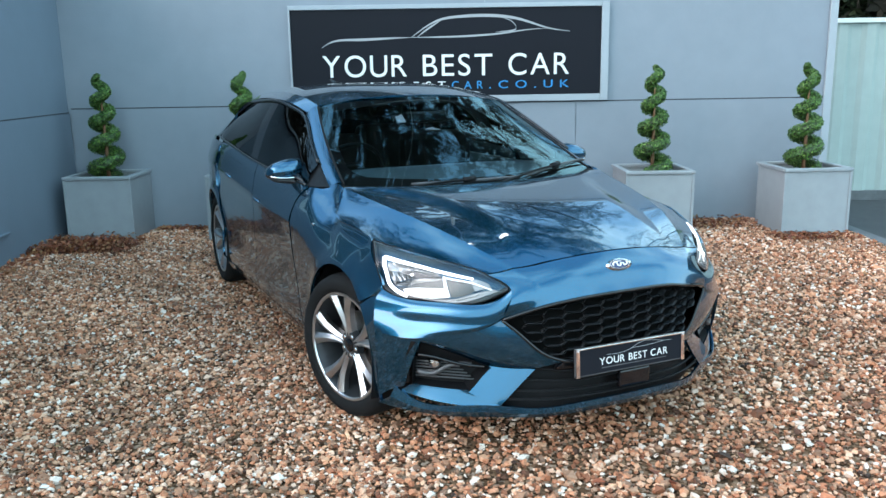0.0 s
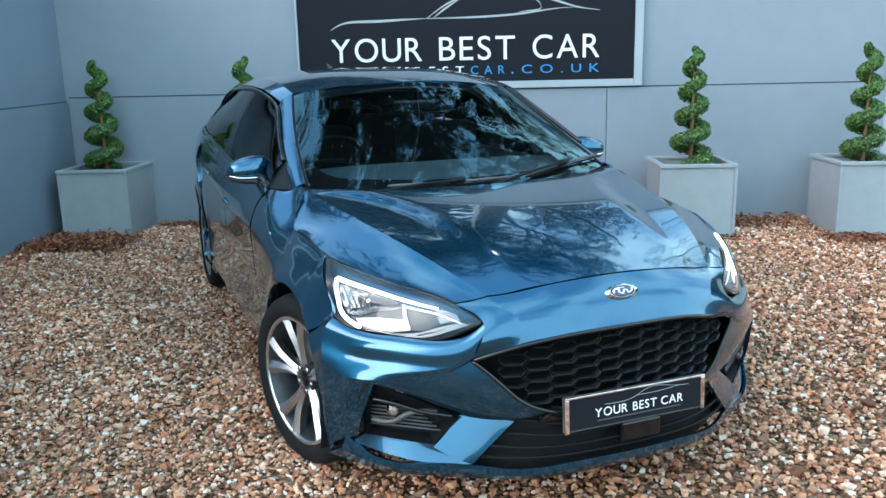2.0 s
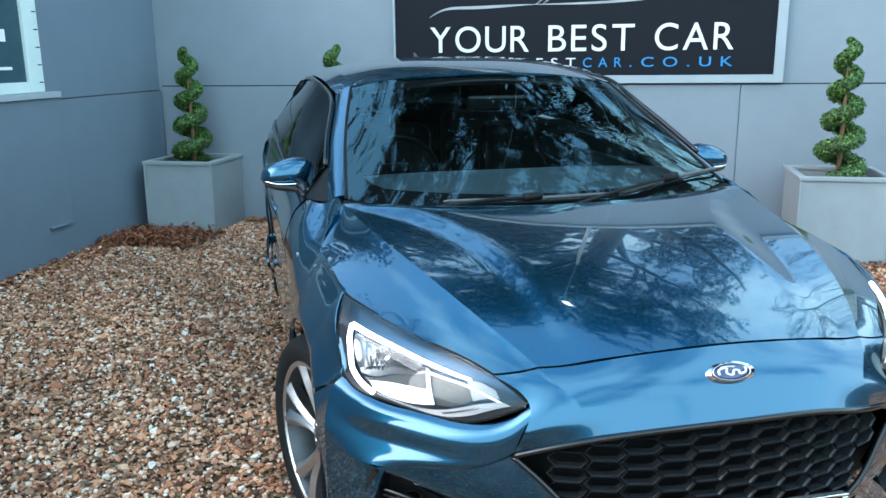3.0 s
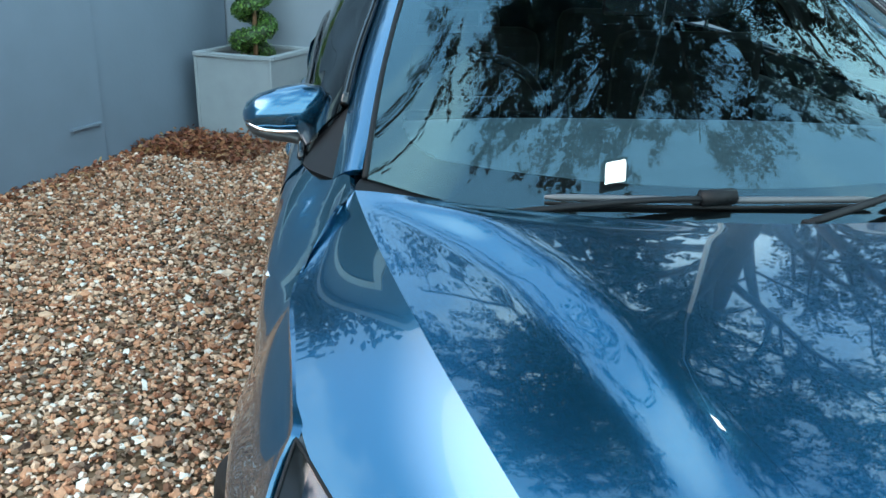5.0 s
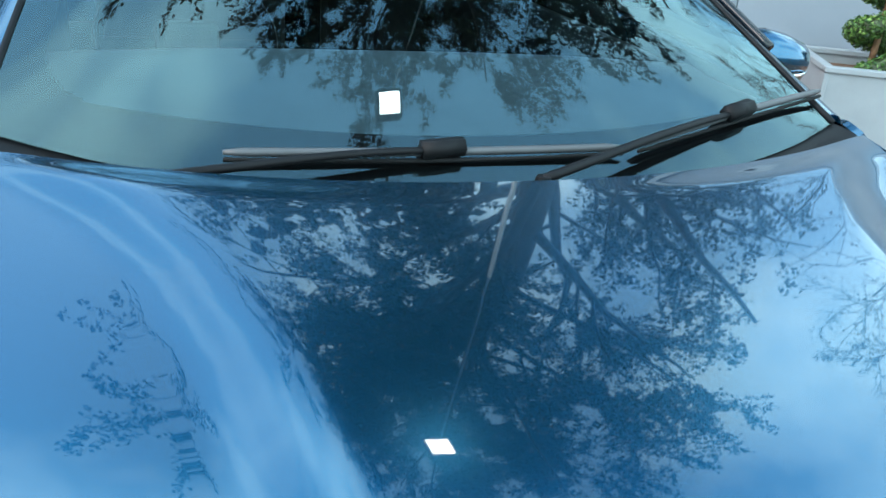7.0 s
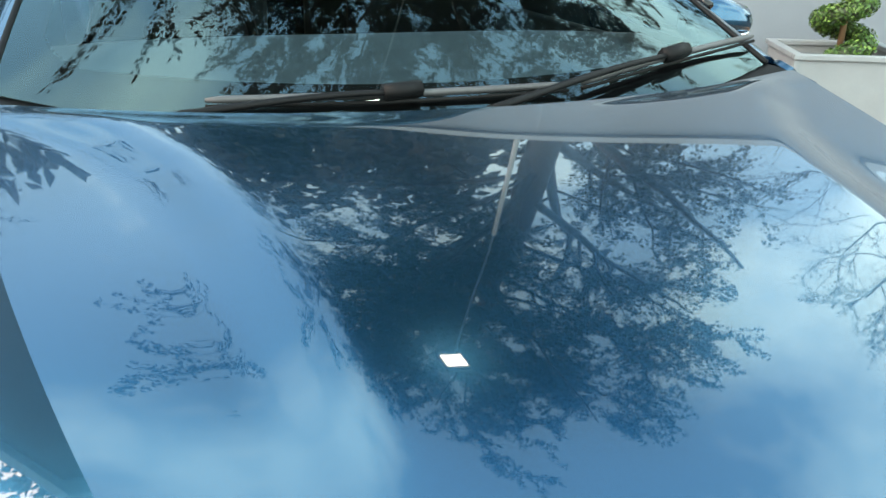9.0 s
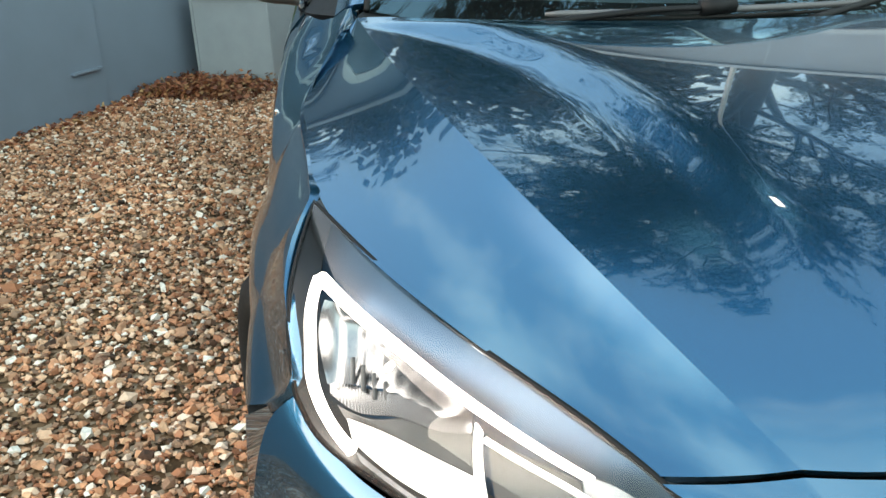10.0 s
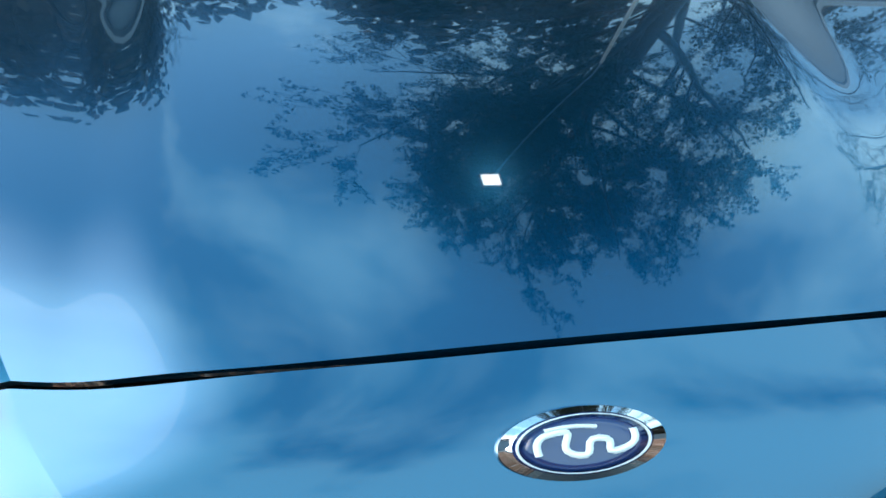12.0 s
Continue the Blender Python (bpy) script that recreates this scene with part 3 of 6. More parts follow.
# ---- gravel stones: one object; denser on the strip beside the car ----
def stones(n, lo, hi, size, rng, height=0.0):
    # a chipped block: a square below, a turned square above
    ang = np.radians([0, 90, 180, 270, 45, 135, 225, 315])
    ico = np.stack([np.cos(ang), np.sin(ang), np.array([-0.55] * 4 + [0.55] * 4)], 1)
    tri = np.array([(0, 2, 1), (0, 3, 2), (4, 5, 6), (4, 6, 7)] + [(i, (i + 1) % 4, 4 + i) for i in range(4)] + [((i + 1) % 4, 4 + (i + 1) % 4, 4 + i) for i in range(4)])
    c = np.stack([rng.uniform(lo[0], hi[0], n), rng.uniform(lo[1], hi[1], n), np.zeros(n)], 1)
    s = size * np.exp(rng.normal(0, 0.32, n))
    ax = rng.uniform(0.55, 1.3, (n, 3))
    v = ico[None] * (1 + rng.normal(0, 0.15, (n, 8, 1))) * ax[:, None]
    q = rng.normal(size=(n, 4))
    q /= np.linalg.norm(q, axis=1, keepdims=True)
    w, x, y, z = q.T
    rot = np.stack([np.stack([1 - 2 * (y * y + z * z), 2 * (x * y - z * w), 2 * (x * z + y * w)], 1), np.stack([2 * (x * y + z * w), 1 - 2 * (x * x + z * z), 2 * (y * z - x * w)], 1),
                    np.stack([2 * (x * z - y * w), 2 * (y * z + x * w), 1 - 2 * (x * x + y * y)], 1)], 1)
    v = np.einsum("nij,nkj->nki", rot, v) * s[:, None, None]
    v[:, :, 2] *= 0.75
    c[:, 2] = s * 0.25 + rng.uniform(0, 0.006, n) + height
    v += c[:, None]
    f = tri[None] + (np.arange(n) * 8)[:, None, None]
    return v.reshape(-1, 3), f.reshape(-1, 3)


def raw_mesh(name, v, f, smooth=True):
    me = bpy.data.meshes.new(name)
    me.vertices.add(len(v))
    me.vertices.foreach_set("co", np.asarray(v, np.float32).ravel())
    me.loops.add(f.size)
    me.loops.foreach_set("vertex_index", f.ravel().astype(np.int32))
    k = f.shape[1]
    me.polygons.add(len(f))
    me.polygons.foreach_set("loop_start", np.arange(0, f.size, k, dtype=np.int32))
    me.polygons.foreach_set("loop_total", np.full(len(f), k, np.int32))
    me.update(calc_edges=True)
    me.polygons.foreach_set("use_smooth", np.full(len(f), smooth))
    return me


rng = np.random.default_rng(5)
sv, sf, off = [], [], 0
for n, lo, hi, sz in ((60000, (-1.05, -5.3), (2.25, -0.6), 0.0080), (13000, (-1.05, -0.62), (6.3, 0.0), 0.0100), (34000, (-1.05, -8.5), (2.4, -5.2), 0.0089), (82000, (2.2, -8.5), (6.3, -0.6), 0.0092)):
    v, f = stones(n, lo, hi, sz, rng)
    sv.append(v)
    sf.append(f + off)
    off += len(v)
solid("gravel_stones", raw_mesh("gravel_stones", np.concatenate(sv), np.concatenate(sf), False), STONE, "loose wet brown, tan and grey gravel stones", "gravel", YARD, kind="stuff")
# leaf litter along the foot of the walls
lc = []
for u0, u1, v0, v1, n, hh in ((-1.03, -0.15, -1.2, -0.62, 2200, 0.045), (-1.03, -0.8, -2.4, -1.0, 260, 0.012), (-0.25, 0.35, -0.2, -0.02, 220, 0.02), (4.85, 5.65, -0.55, -0.03, 420, 0.025), (3.6, 4.25, -0.35, -0.03, 160, 0.015), (4.2, 4.85, -1.05, -0.86, 160, 0.012), (5.5, 6.28, -1.15, -0.85, 420, 0.022), (-0.9, 6.2, -7.5, -0.3, 500, 0.004)):
    q = np.stack([rng.uniform(u0, u1, n), rng.uniform(v0, v1, n), 0.014 + np.abs(rng.normal(0, 0.6, n)) * hh], 1)
    if hh > 0.02:
        q[:, 0] = u0 + (u1 - u0) * rng.beta(1.1, 1.6, n)
    lc.append(q)
lc = np.concatenate(lc)
lv, lf = leaf_cloud(lc, np.tile((0.0, 0.0, 1.0), (len(lc), 1)), 0.022, rng)
solid("leaf_litter", raw_mesh("leaf_litter", lv, lf), LITTER, "reddish brown fallen leaves along the wall", "leaves", YARD, kind="stuff")


# ---- trees behind the wall ----
def branch_set(base, height, lean, spread, seed, levels, droop, foliage, r0, first=0.25, count=26, fan=(45, 80), taper=1.0):
    rng = np.random.default_rng(seed)
    pieces, tips = [], []

    def grow(p, d, length, r, lev):
        k = 7 if lev < 2 else 4
        pts = [p]
        for i in range(k):
            d = d + rng.normal(0, 0.13 if lev else 0.03, 3) + np.array([0, 0, droop * (0 if lev == 0 else 1) * (0.4 + i / k)])
            d = d / np.linalg.norm(d)
            pts.append(pts[-1] + d * length / k)
        pts = np.array(pts)
        pieces.append(tube(pts, np.linspace(r, r * (0.25 if lev else 0.12), k + 1), (10, 6, 4, 3, 3)[lev], False))
        if lev >= levels:
            tips.append(pts[1:])
            return
        m = (count, 9, 8, 6)[lev]
        for j in range(m):
            f = first + (1 - first) * (j + rng.uniform(0, 0.8)) / m if lev == 0 else rng.uniform(0.15, 1.0)
            a = min(int(f * k), k - 1)
            q = pts[a] + (pts[a + 1] - pts[a]) * (f * k - a)
            t = pts[a + 1] - pts[a]
            t = t / np.linalg.norm(t)
            s = rng.normal(size=3)
            s -= s @ t * t
            s /= np.linalg.norm(s)
            ang = radians(rng.uniform(*fan) if lev == 0 else rng.uniform(25, 60))
            ln = length * (spread * (1.15 - taper * f) + 0.08) if lev == 0 else length * rng.uniform(0.3, 0.5)
            grow(q, t * math.cos(ang) + s * math.sin(ang), ln * rng.uniform(0.75, 1.15), max(r * (1 - 0.85 * f) * (0.42 if lev == 0 else 0.5), 0.008), lev + 1)

    grow(np.array(base, float), np.array([*lean, 1.0]), height, r0, 0)
    return pieces, tips


def tree(label, m, height, spread, seed, levels, droop, leafy, r0, lean=(0, 0), leaf_mat=None, leaf_size=0.05, first=0.25, count=26, fan=(45, 80), taper=1.0):
    p = thing("tree", label, "tree", m)
    pieces, tips = branch_set((0, 0, 0), height, lean, spread, seed, levels, droop, leafy, r0, first, count, fan, taper)
    part("trunk", joined("trunk", pieces[:1]), BARK, p)
    part("crown", joined("crown", pieces[1:]), BARK, p, "dark bare limbs and twigs")
    if leafy:
        rg = np.random.default_rng(seed + 50)
        c = np.concatenate(tips)
        c = np.repeat(c, leafy, 0) + rg.normal(0, leaf_size * 1.3, (len(c) * leafy, 3))
        v, f = leaf_cloud(c, np.tile((0, 0, 1.0), (len(c), 1)), leaf_size, rg)
        b = raw_mesh("foliage", v, f)
        part("foliage", b, leaf_mat, p)
    return p


tree("tall dark cedar with ascending limbs behind the wall", pose(4.7, 8.8, -0.05), 18.8, 0.21, 11, 3, 0.03, 13, 0.34, leaf_mat=NEEDLES, leaf_size=0.05, first=0.22, count=40, fan=(24, 72), taper=0.45)
tree("bare winter tree with fine twigs behind the fence", pose(13.0, 7.0, -0.05), 10.5, 0.5, 21, 3, 0.03, 1, 0.22, leaf_mat=DRY_LEAF, leaf_size=0.035, first=0.3, count=16)
tree("bare winter tree with a few dry leaves beyond the side building", pose(-5.0, 12.5, -0.05), 9.5, 0.45, 31, 3, 0.03, 1, 0.25, leaf_mat=DRY_LEAF, leaf_size=0.035, first=0.3, count=18)
for i, (x, y) in enumerate(((1.5, 14.0), (9.0, 12.5), (15.5, 10.0), (20.0, 7.5))):
    tree("dark leafy evergreen in the strip of wood behind the wall", pose(x, y, -0.05), (6.8, 4.6, 4.4, 4.2)[i], 0.42, 41 + i, 2, 0.03, 16, 0.16, leaf_mat=NEEDLES, leaf_size=0.17, first=0.05, count=24)

# far wood: one mass of trunks and twigs
rg = np.random.default_rng(77)
az = rg.uniform(radians(-75), radians(96), 52000)
dist = rg.uniform(17, 24, 52000)
hgt = rg.beta(1.3, 1.7, 52000) * (12.0 + 1.8 * np.sin(az * 9) + np.sin(az * 23)) * np.interp(az, (radians(28), radians(48)), (1.0, 0.5))
cen = np.stack([dist * np.sin(az), dist * np.cos(az), hgt], 1)
wv, wf = leaf_cloud(cen, np.tile((0, -1.0, 0), (52000, 1)), 0.36, rg)
solid("far_wood", raw_mesh("far_wood", wv, wf), ramp_mat("brown_wood_mass", [(0.0, (0.02, 0.018, 0.012)), (0.6, (0.05, 0.042, 0.03)), (1.0, (0.10, 0.085, 0.06))], 0.9), "dark brown winter wood far behind the yard", "trees", kind="stuff")

# floodlight mast beyond the wall: straight pole, bent arm and a small lit lamp head
mast = thing("floodlight_mast", "tall grey floodlight mast with a lit lamp head", "street lamp", pose(3.0, 6.4, -0.05))
part("pole", tube_me("pole", [(0, 0, 0), (0, 0, 3.5), (0.0, 0.0, 6.15)], [0.04, 0.032, 0.026], 12), GALV, mast)
part("arm", tube_me("arm", spline([(0, 0, 6.12), (-0.06, -0.11, 6.2), (-0.30, -0.6, 6.05), (-2.52, -5.10, 3.52)], 30), np.linspace(0.014, 0.005, 30), 8), GALV, mast)
head = part("lamp_head", boxed(-2.62, -2.48, -5.26, -5.10, 3.46, 3.52, bevel=0.012), BLACK, mast)
part("lamp_lens", boxed(-2.605, -2.495, -5.235, -5.125, 3.447, 3.458, bevel=0), glow("floodlight_white", (1, 0.97, 0.92), 10.0), head, "bright white lamp lens")


# ---- the car: nose towards -y, its front axle at y = 0; side shapes are given with s = distance from the middle ----
car = thing("car", "blue metallic five-door hatchback parked on gravel with its headlights lit", "car", pose(0.022, 0, 0))
HUB = 0.326


def R(q):
    """Points (s, y, z) on the driver's side."""
    return [(-s, y, z) for s, y, z in q]


def both(q):
    """A curve from one side across the middle to the other, from points that start at the middle."""
    return [(-s, y, z) for s, y, z in q[::-1]] + [(s, y, z) for s, y, z in q[1:]]


def panel(name, curves, nu=24, nv=6, sharp=(), lip=0.012, material=None, label="", sides=(False, True), flip=False, parent=None):
    """A body panel on both sides of the car from one set of (s, y, z) curves."""
    g, cr = loft([R(c) for c in curves], nu, nv, sharp)
    return [part(name, grid_me(name, g, cr, lip, flip, m), material or PAINT, parent or car, label) for m in sides]


def interp(y, ys, vs):
    return cubic(np.array(ys, float), np.array(vs, float)[:, None], np.atleast_1d(np.clip(y, ys[0], ys[-1])).astype(float))[:, 0]


def side_s(y, z):
    """Half width of the body side at height z."""
    y, z = np.broadcast_arrays(np.asarray(y, float), np.asarray(z, float))
    yf, zf = y.ravel(), z.ravel()
    w = interp(yf, (-0.55, -0.33, -0.15, 0.1, 0.6, 1.4, 2.1, 2.7, 3.1, 3.35, 3.5), (0.745, 0.83, 0.872, 0.895, 0.895, 0.90, 0.905, 0.905, 0.86, 0.76, 0.62))
    top = interp(yf, (-0.35, -0.15, 0.25, 0.42, 0.62, 1.3, 2.1, 2.7, 3.4), (0.775, 0.825, 0.862, 0.92, 0.965, 0.985, 1.04, 1.06, 1.04))
    amp = interp(yf, (-0.4, 0.3, 0.7, 1.4, 2.2, 3.4), (0.10, 0.10, 0.088, 0.062, 0.062, 0.07))
    q = np.maximum(top - zf, 0)
    zc = interp(yf, (-0.3, 0.4, 1.4, 2.2, 3.4), (0.70, 0.765, 0.80, 0.855, 0.90))
    s = w - amp * np.exp(-q / 0.075) - 0.09 * np.clip((0.33 - zf) / 0.15, 0, 2) ** 2 * 0.5
    s = s + 0.009 * np.maximum(0, 1 - np.abs(zf - zc) / 0.07) * np.clip((yf - 0.35) * 3, 0, 1) - 0.010 * np.exp(-((zf - 0.46) / 0.1) ** 2) * np.clip((yf - 0.55) * 4, 0, 1)
    for cy in (0.0, 2.70):
        d = np.hypot(yf - cy, zf - HUB)
        s = s + 0.016 * np.exp(-((d - 0.37) / 0.045) ** 2)
        if cy == 0.0:
            s = s + 0.036 * np.clip((-yf - 0.15) / 0.2, 0, 1) * np.exp(-((d - 0.365) / 0.06) ** 2)
    return s.reshape(y.shape)


def side_grid(y, z):
    return np.stack([-side_s(y, z), y, z], -1)


def side_panel(name, y, z, label="", lip=0.014, material=None, parent=None, crease=()):
    g = side_grid(y, z)
    return [part(name, grid_me(name, g, crease, lip, False, m), material or PAINT, parent or car, label) for m in (False, True)]


# bonnet: a raised middle, a shallow valley and a crease down each side
EDGE = [(0.711, 0.369, 0.973), (0.762, 0.312, 0.916), (0.796, 0.240, 0.880), (0.793, 0.04, 0.856), (0.774, -0.150, 0.829), (0.715, -0.315, 0.807), (0.63, -0.468, 0.788), (0.50, -0.650, 0.752)]
CREASE = [(0.710, 0.370, 0.974), (0.690, 0.25, 0.958), (0.658, 0.09, 0.938), (0.619, -0.08, 0.917), (0.580, -0.22, 0.896), (0.543, -0.35, 0.872), (0.508, -0.45, 0.848), (0.466, -0.55, 0.819), (0.404, -0.678, 0.770)]
MIDDLE = [(0.20, 0.971), (-0.05, 0.952), (-0.40, 0.907), (-0.62, 0.855), (-0.747, 0.814)]
NU = 72
uu = np.linspace(0, 1, NU)
mid_fit = np.polyfit([y for y, z in MIDDLE], [z for y, z in MIDDLE], 3)
cs_fit = np.polyfit([y for s, y, z in CREASE], [s for s, y, z in CREASE], 4)
cz_fit = np.polyfit([y for s, y, z in CREASE], [z for s, y, z in CREASE], 4)
yc, y3 = 0.20 - 0.947 * uu, 0.370 - 1.048 * uu
s3, z3 = np.polyval(cs_fit, y3), np.polyval(cz_fit, y3)


def smooth(t):
    t = np.clip(t, 0, 1)
    return t * t * t * (t * (6 * t - 15) + 10)


def hermite(t, p0, p1, m0, m1, w):
    return p0 * (2 * t ** 3 - 3 * t ** 2 + 1) + m0 * w * (t ** 3 - 2 * t ** 2 + t) + p1 * (3 * t ** 2 - 2 * t ** 3) + m1 * w * (t ** 3 - t ** 2)


def mid_y(s):
    return yc + (y3 - yc) * (s / s3) ** 2


lon = lambda s: np.polyval(mid_fit, mid_y(s))
# the raised middle ends in a flank: its crest runs from the pillar's foot in towards the badge
crest = lambda y: np.interp(y, (-0.70, -0.45, -0.28, -0.10, 0.05, 0.17, 0.27, 0.36), (0.262, 0.288, 0.312, 0.347, 0.395, 0.46, 0.54, 0.65))
FLANK, DROP = 0.125, 0.024
k_ = np.exp(-np.linspace(-2.5, 2.5, 15) ** 2)
yy_ = np.linspace(-0.8, 0.5, 261)
crest_s = np.convolve(np.pad(crest(yy_), 7, "edge"), k_ / k_.sum(), "valid")
fall = DROP * smooth((s3 - np.interp(y3, yy_, crest_s) + 0.01) / 0.16) * (0.25 + 0.75 * smooth((1.0 - uu) / 0.75))
cols = []
for k_ in range(57):
    s = s3 * k_ / 56
    f = smooth((s - np.interp(mid_y(s), yy_, crest_s)) / FLANK + 0.06)
    cols.append((s, mid_y(s), lon(s) + (z3 + fall * smooth((s3 - np.interp(mid_y(s3), yy_, crest_s)) / FLANK + 0.06) - lon(s3)) * (s / s3) ** 2 * (1.4 - 0.4 * (s / s3) ** 2) - fall * f))
edge = spline(EDGE, 400)
edge_y = 0.370 - 1.020 * uu
es = np.interp(-edge_y, -edge[:, 1], edge[:, 0])
ez = np.interp(-edge_y, -edge[:, 1], edge[:, 2])
for k_ in range(1, 13):
    f = k_ / 12
    sl = (ez - z3) / np.maximum(es - s3, 0.005)
    cols.append((s3 + (es - s3) * f, y3 + (edge_y - y3) * f, hermite(f, z3, ez, sl * 1.75, sl * 0.45, es - s3)))
half = np.array(cols).transpose(0, 2, 1)
full = np.concatenate([half[::-1] * (-1, 1, 1), half[1:]])
part("bonnet", grid_me("bonnet", full, (12, len(full) - 13), 0.010), PAINT, car, "blue bonnet with raised centre and crisp side creases")
front_edge = half[:, -1]

# nose panel above the grille
BLINE = [tuple(front_edge[i] + (0, -0.0058, -0.003)) for i in (0, 16, 34, 48, 56, 62, 68)]
NOSE1 = [(0.0, -0.804, 0.757), (0.2, -0.794, 0.751), (0.370, -0.742, 0.738)]
NOSE2 = [(0.0, -0.832, 0.712), (0.2, -0.822, 0.706), (0.340, -0.786, 0.700)]
GTOP = [(0.0, -0.857, 0.672), (0.2, -0.843, 0.664), (0.36, -0.795, 0.632), (0.478, -0.729, 0.584)]
g, cr = loft([both(c) for c in (BLINE[:5], NOSE1, NOSE2, GTOP[:3])], 49, 6)
part("nose_panel", grid_me("nose_panel", g, cr, 0.014, True), PAINT, car)
side_, _ = loft([R(c) for c in (BLINE[4:], [NOSE1[2], (0.405, -0.736, 0.720), (0.438, -0.728, 0.699)], [NOSE2[2], (0.400, -0.770, 0.674), (0.458, -0.752, 0.648)], [GTOP[2], (0.42, -0.764, 0.610), GTOP[3]])], 14, 6)
side_[:, 0] = g[:, 0]
for mir in (False, True):
    part("nose_side", grid_me("nose_side", side_, (), 0.0, False, mir), PAINT, car, "blue nose side beyond the crease")
# bumper wings under the lamps
LAMP_LOW = [(0.436, -0.724, 0.698), (0.470, -0.710, 0.668), (0.557, -0.660, 0.640), (0.65, -0.575, 0.638), (0.738, -0.473, 0.635), (0.809, -0.348, 0.656)]
OUTW = [(0.25, -0.97), (0.40, -0.92), (0.55, -0.83), (0.68, -0.73), (0.78, -0.62), (0.93, -0.36)]


def wing_row(d, dz, end):
    """A row of the bumper below the lamp, d out from the lamp's foot, ending at the wheel arch side."""
    k = (0.6, 0.8, 0.95, 1.0, 1.0)
    return [(s + o[0] * d * k[i_], y + o[1] * d * k[i_], z + dz * (0.75 + 0.25 * i_ / 5)) for i_, ((s, y, z), o) in enumerate(zip(LAMP_LOW[:5], OUTW))] + [end]


WING_LOW = [(0.478, -0.729, 0.584), (0.528, -0.708, 0.556), (0.62, -0.652, 0.528), (0.70, -0.590, 0.512), (0.752, -0.545, 0.500), (0.862, -0.385, 0.50)]
W_ROWS = [LAMP_LOW, wing_row(0.018, -0.014, (0.832, -0.350, 0.638)), wing_row(0.030, -0.042, (0.848, -0.359, 0.608)), wing_row(0.034, -0.084, (0.858, -0.371, 0.570))]
W_ROWS.append([((a_[0] + b_[0]) / 2 + 0.003, (a_[1] + b_[1]) / 2 - 0.003, b_[2] * 0.6 + a_[2] * 0.4) for a_, b_ in zip(W_ROWS[3], WING_LOW)])
panel("bumper_wing", W_ROWS + [WING_LOW], 34, 5, lip=0.0)
panel("bumper_cheek", [[(0.478, -0.729, 0.584), (0.528, -0.708, 0.556), (0.62, -0.652, 0.528), (0.70, -0.590, 0.512), (0.752, -0.545, 0.498)],
                       [(0.415, -0.768, 0.525), (0.49, -0.735, 0.490), (0.585, -0.672, 0.468), (0.67, -0.61, 0.480), (0.752, -0.545, 0.496)],
                       [(0.345, -0.803, 0.455), (0.42, -0.765, 0.430), (0.52, -0.695, 0.420), (0.63, -0.622, 0.455), (0.752, -0.545, 0.494)],
                       [(0.26, -0.832, 0.418), (0.359, -0.777, 0.387), (0.498, -0.668, 0.385), (0.62, -0.610, 0.440), (0.752, -0.545, 0.492)]], 26, 5, lip=0.0)
# bright facet between the fog pocket and the lower intake
panel("bumper_facet", [[(0.359, -0.779, 0.383), (0.43, -0.724, 0.383), (0.498, -0.668, 0.383)], [(0.425, -0.752, 0.305), (0.48, -0.712, 0.318), (0.537, -0.664, 0.332)], [(0.482, -0.734, 0.240), (0.536, -0.702, 0.262), (0.582, -0.658, 0.286)]], 10, 6, flip=True)
panel("bumper_sill", [[(0.582, -0.646, 0.290), (0.66, -0.578, 0.290), (0.755, -0.495, 0.296)], [(0.482, -0.732, 0.240), (0.63, -0.628, 0.234), (0.79, -0.462, 0.262)]], 16, 5, flip=True)
panel("bumper_blade", [[(0.740, -0.556, 0.492), (0.81, -0.470, 0.497), (0.862, -0.385, 0.498)], [(0.765, -0.52, 0.39), (0.822, -0.45, 0.39), (0.862, -0.392, 0.39)], [(0.780, -0.480, 0.285), (0.822, -0.43, 0.26), (0.852, -0.388, 0.225)]], 12, 6, flip=True)
panel("air_slot", [[(0.7545, -0.5435, 0.484), (0.775, -0.512, 0.486), (0.796, -0.482, 0.486)], [(0.787, -0.493, 0.39), (0.802, -0.47, 0.39), (0.815, -0.452, 0.39)], [(0.797, -0.459, 0.30), (0.810, -0.445, 0.292), (0.822, -0.43, 0.284)]], 8, 5, lip=0.0, material=BLACK_GLOSS)
LIP_T = [(0.0, -0.876, 0.252), (0.2, -0.857, 0.245), (0.378, -0.797, 0.231), (0.484, -0.729, 0.238), (0.637, -0.639, 0.232), (0.750, -0.535, 0.238), (0.808, -0.452, 0.282)]
LIP_M = [(0.0, -0.878, 0.230), (0.2, -0.859, 0.223), (0.38, -0.798, 0.208), (0.487, -0.730, 0.211), (0.64, -0.640, 0.208), (0.755, -0.535, 0.212), (0.825, -0.44, 0.235)]
LIP_B = [(0.0, -0.860, 0.205), (0.2, -0.845, 0.200), (0.38, -0.78, 0.188), (0.49, -0.713, 0.186), (0.64, -0.62, 0.184), (0.75, -0.515, 0.184), (0.85, -0.37, 0.19)]
g, cr = loft([both(c) for c in (LIP_T, LIP_M, LIP_B)], 61, 5, (1,))
part("front_lip", grid_me("front_lip", g, cr, 0.012, True), PAINT, car, "blue splitter lip along the bumper")

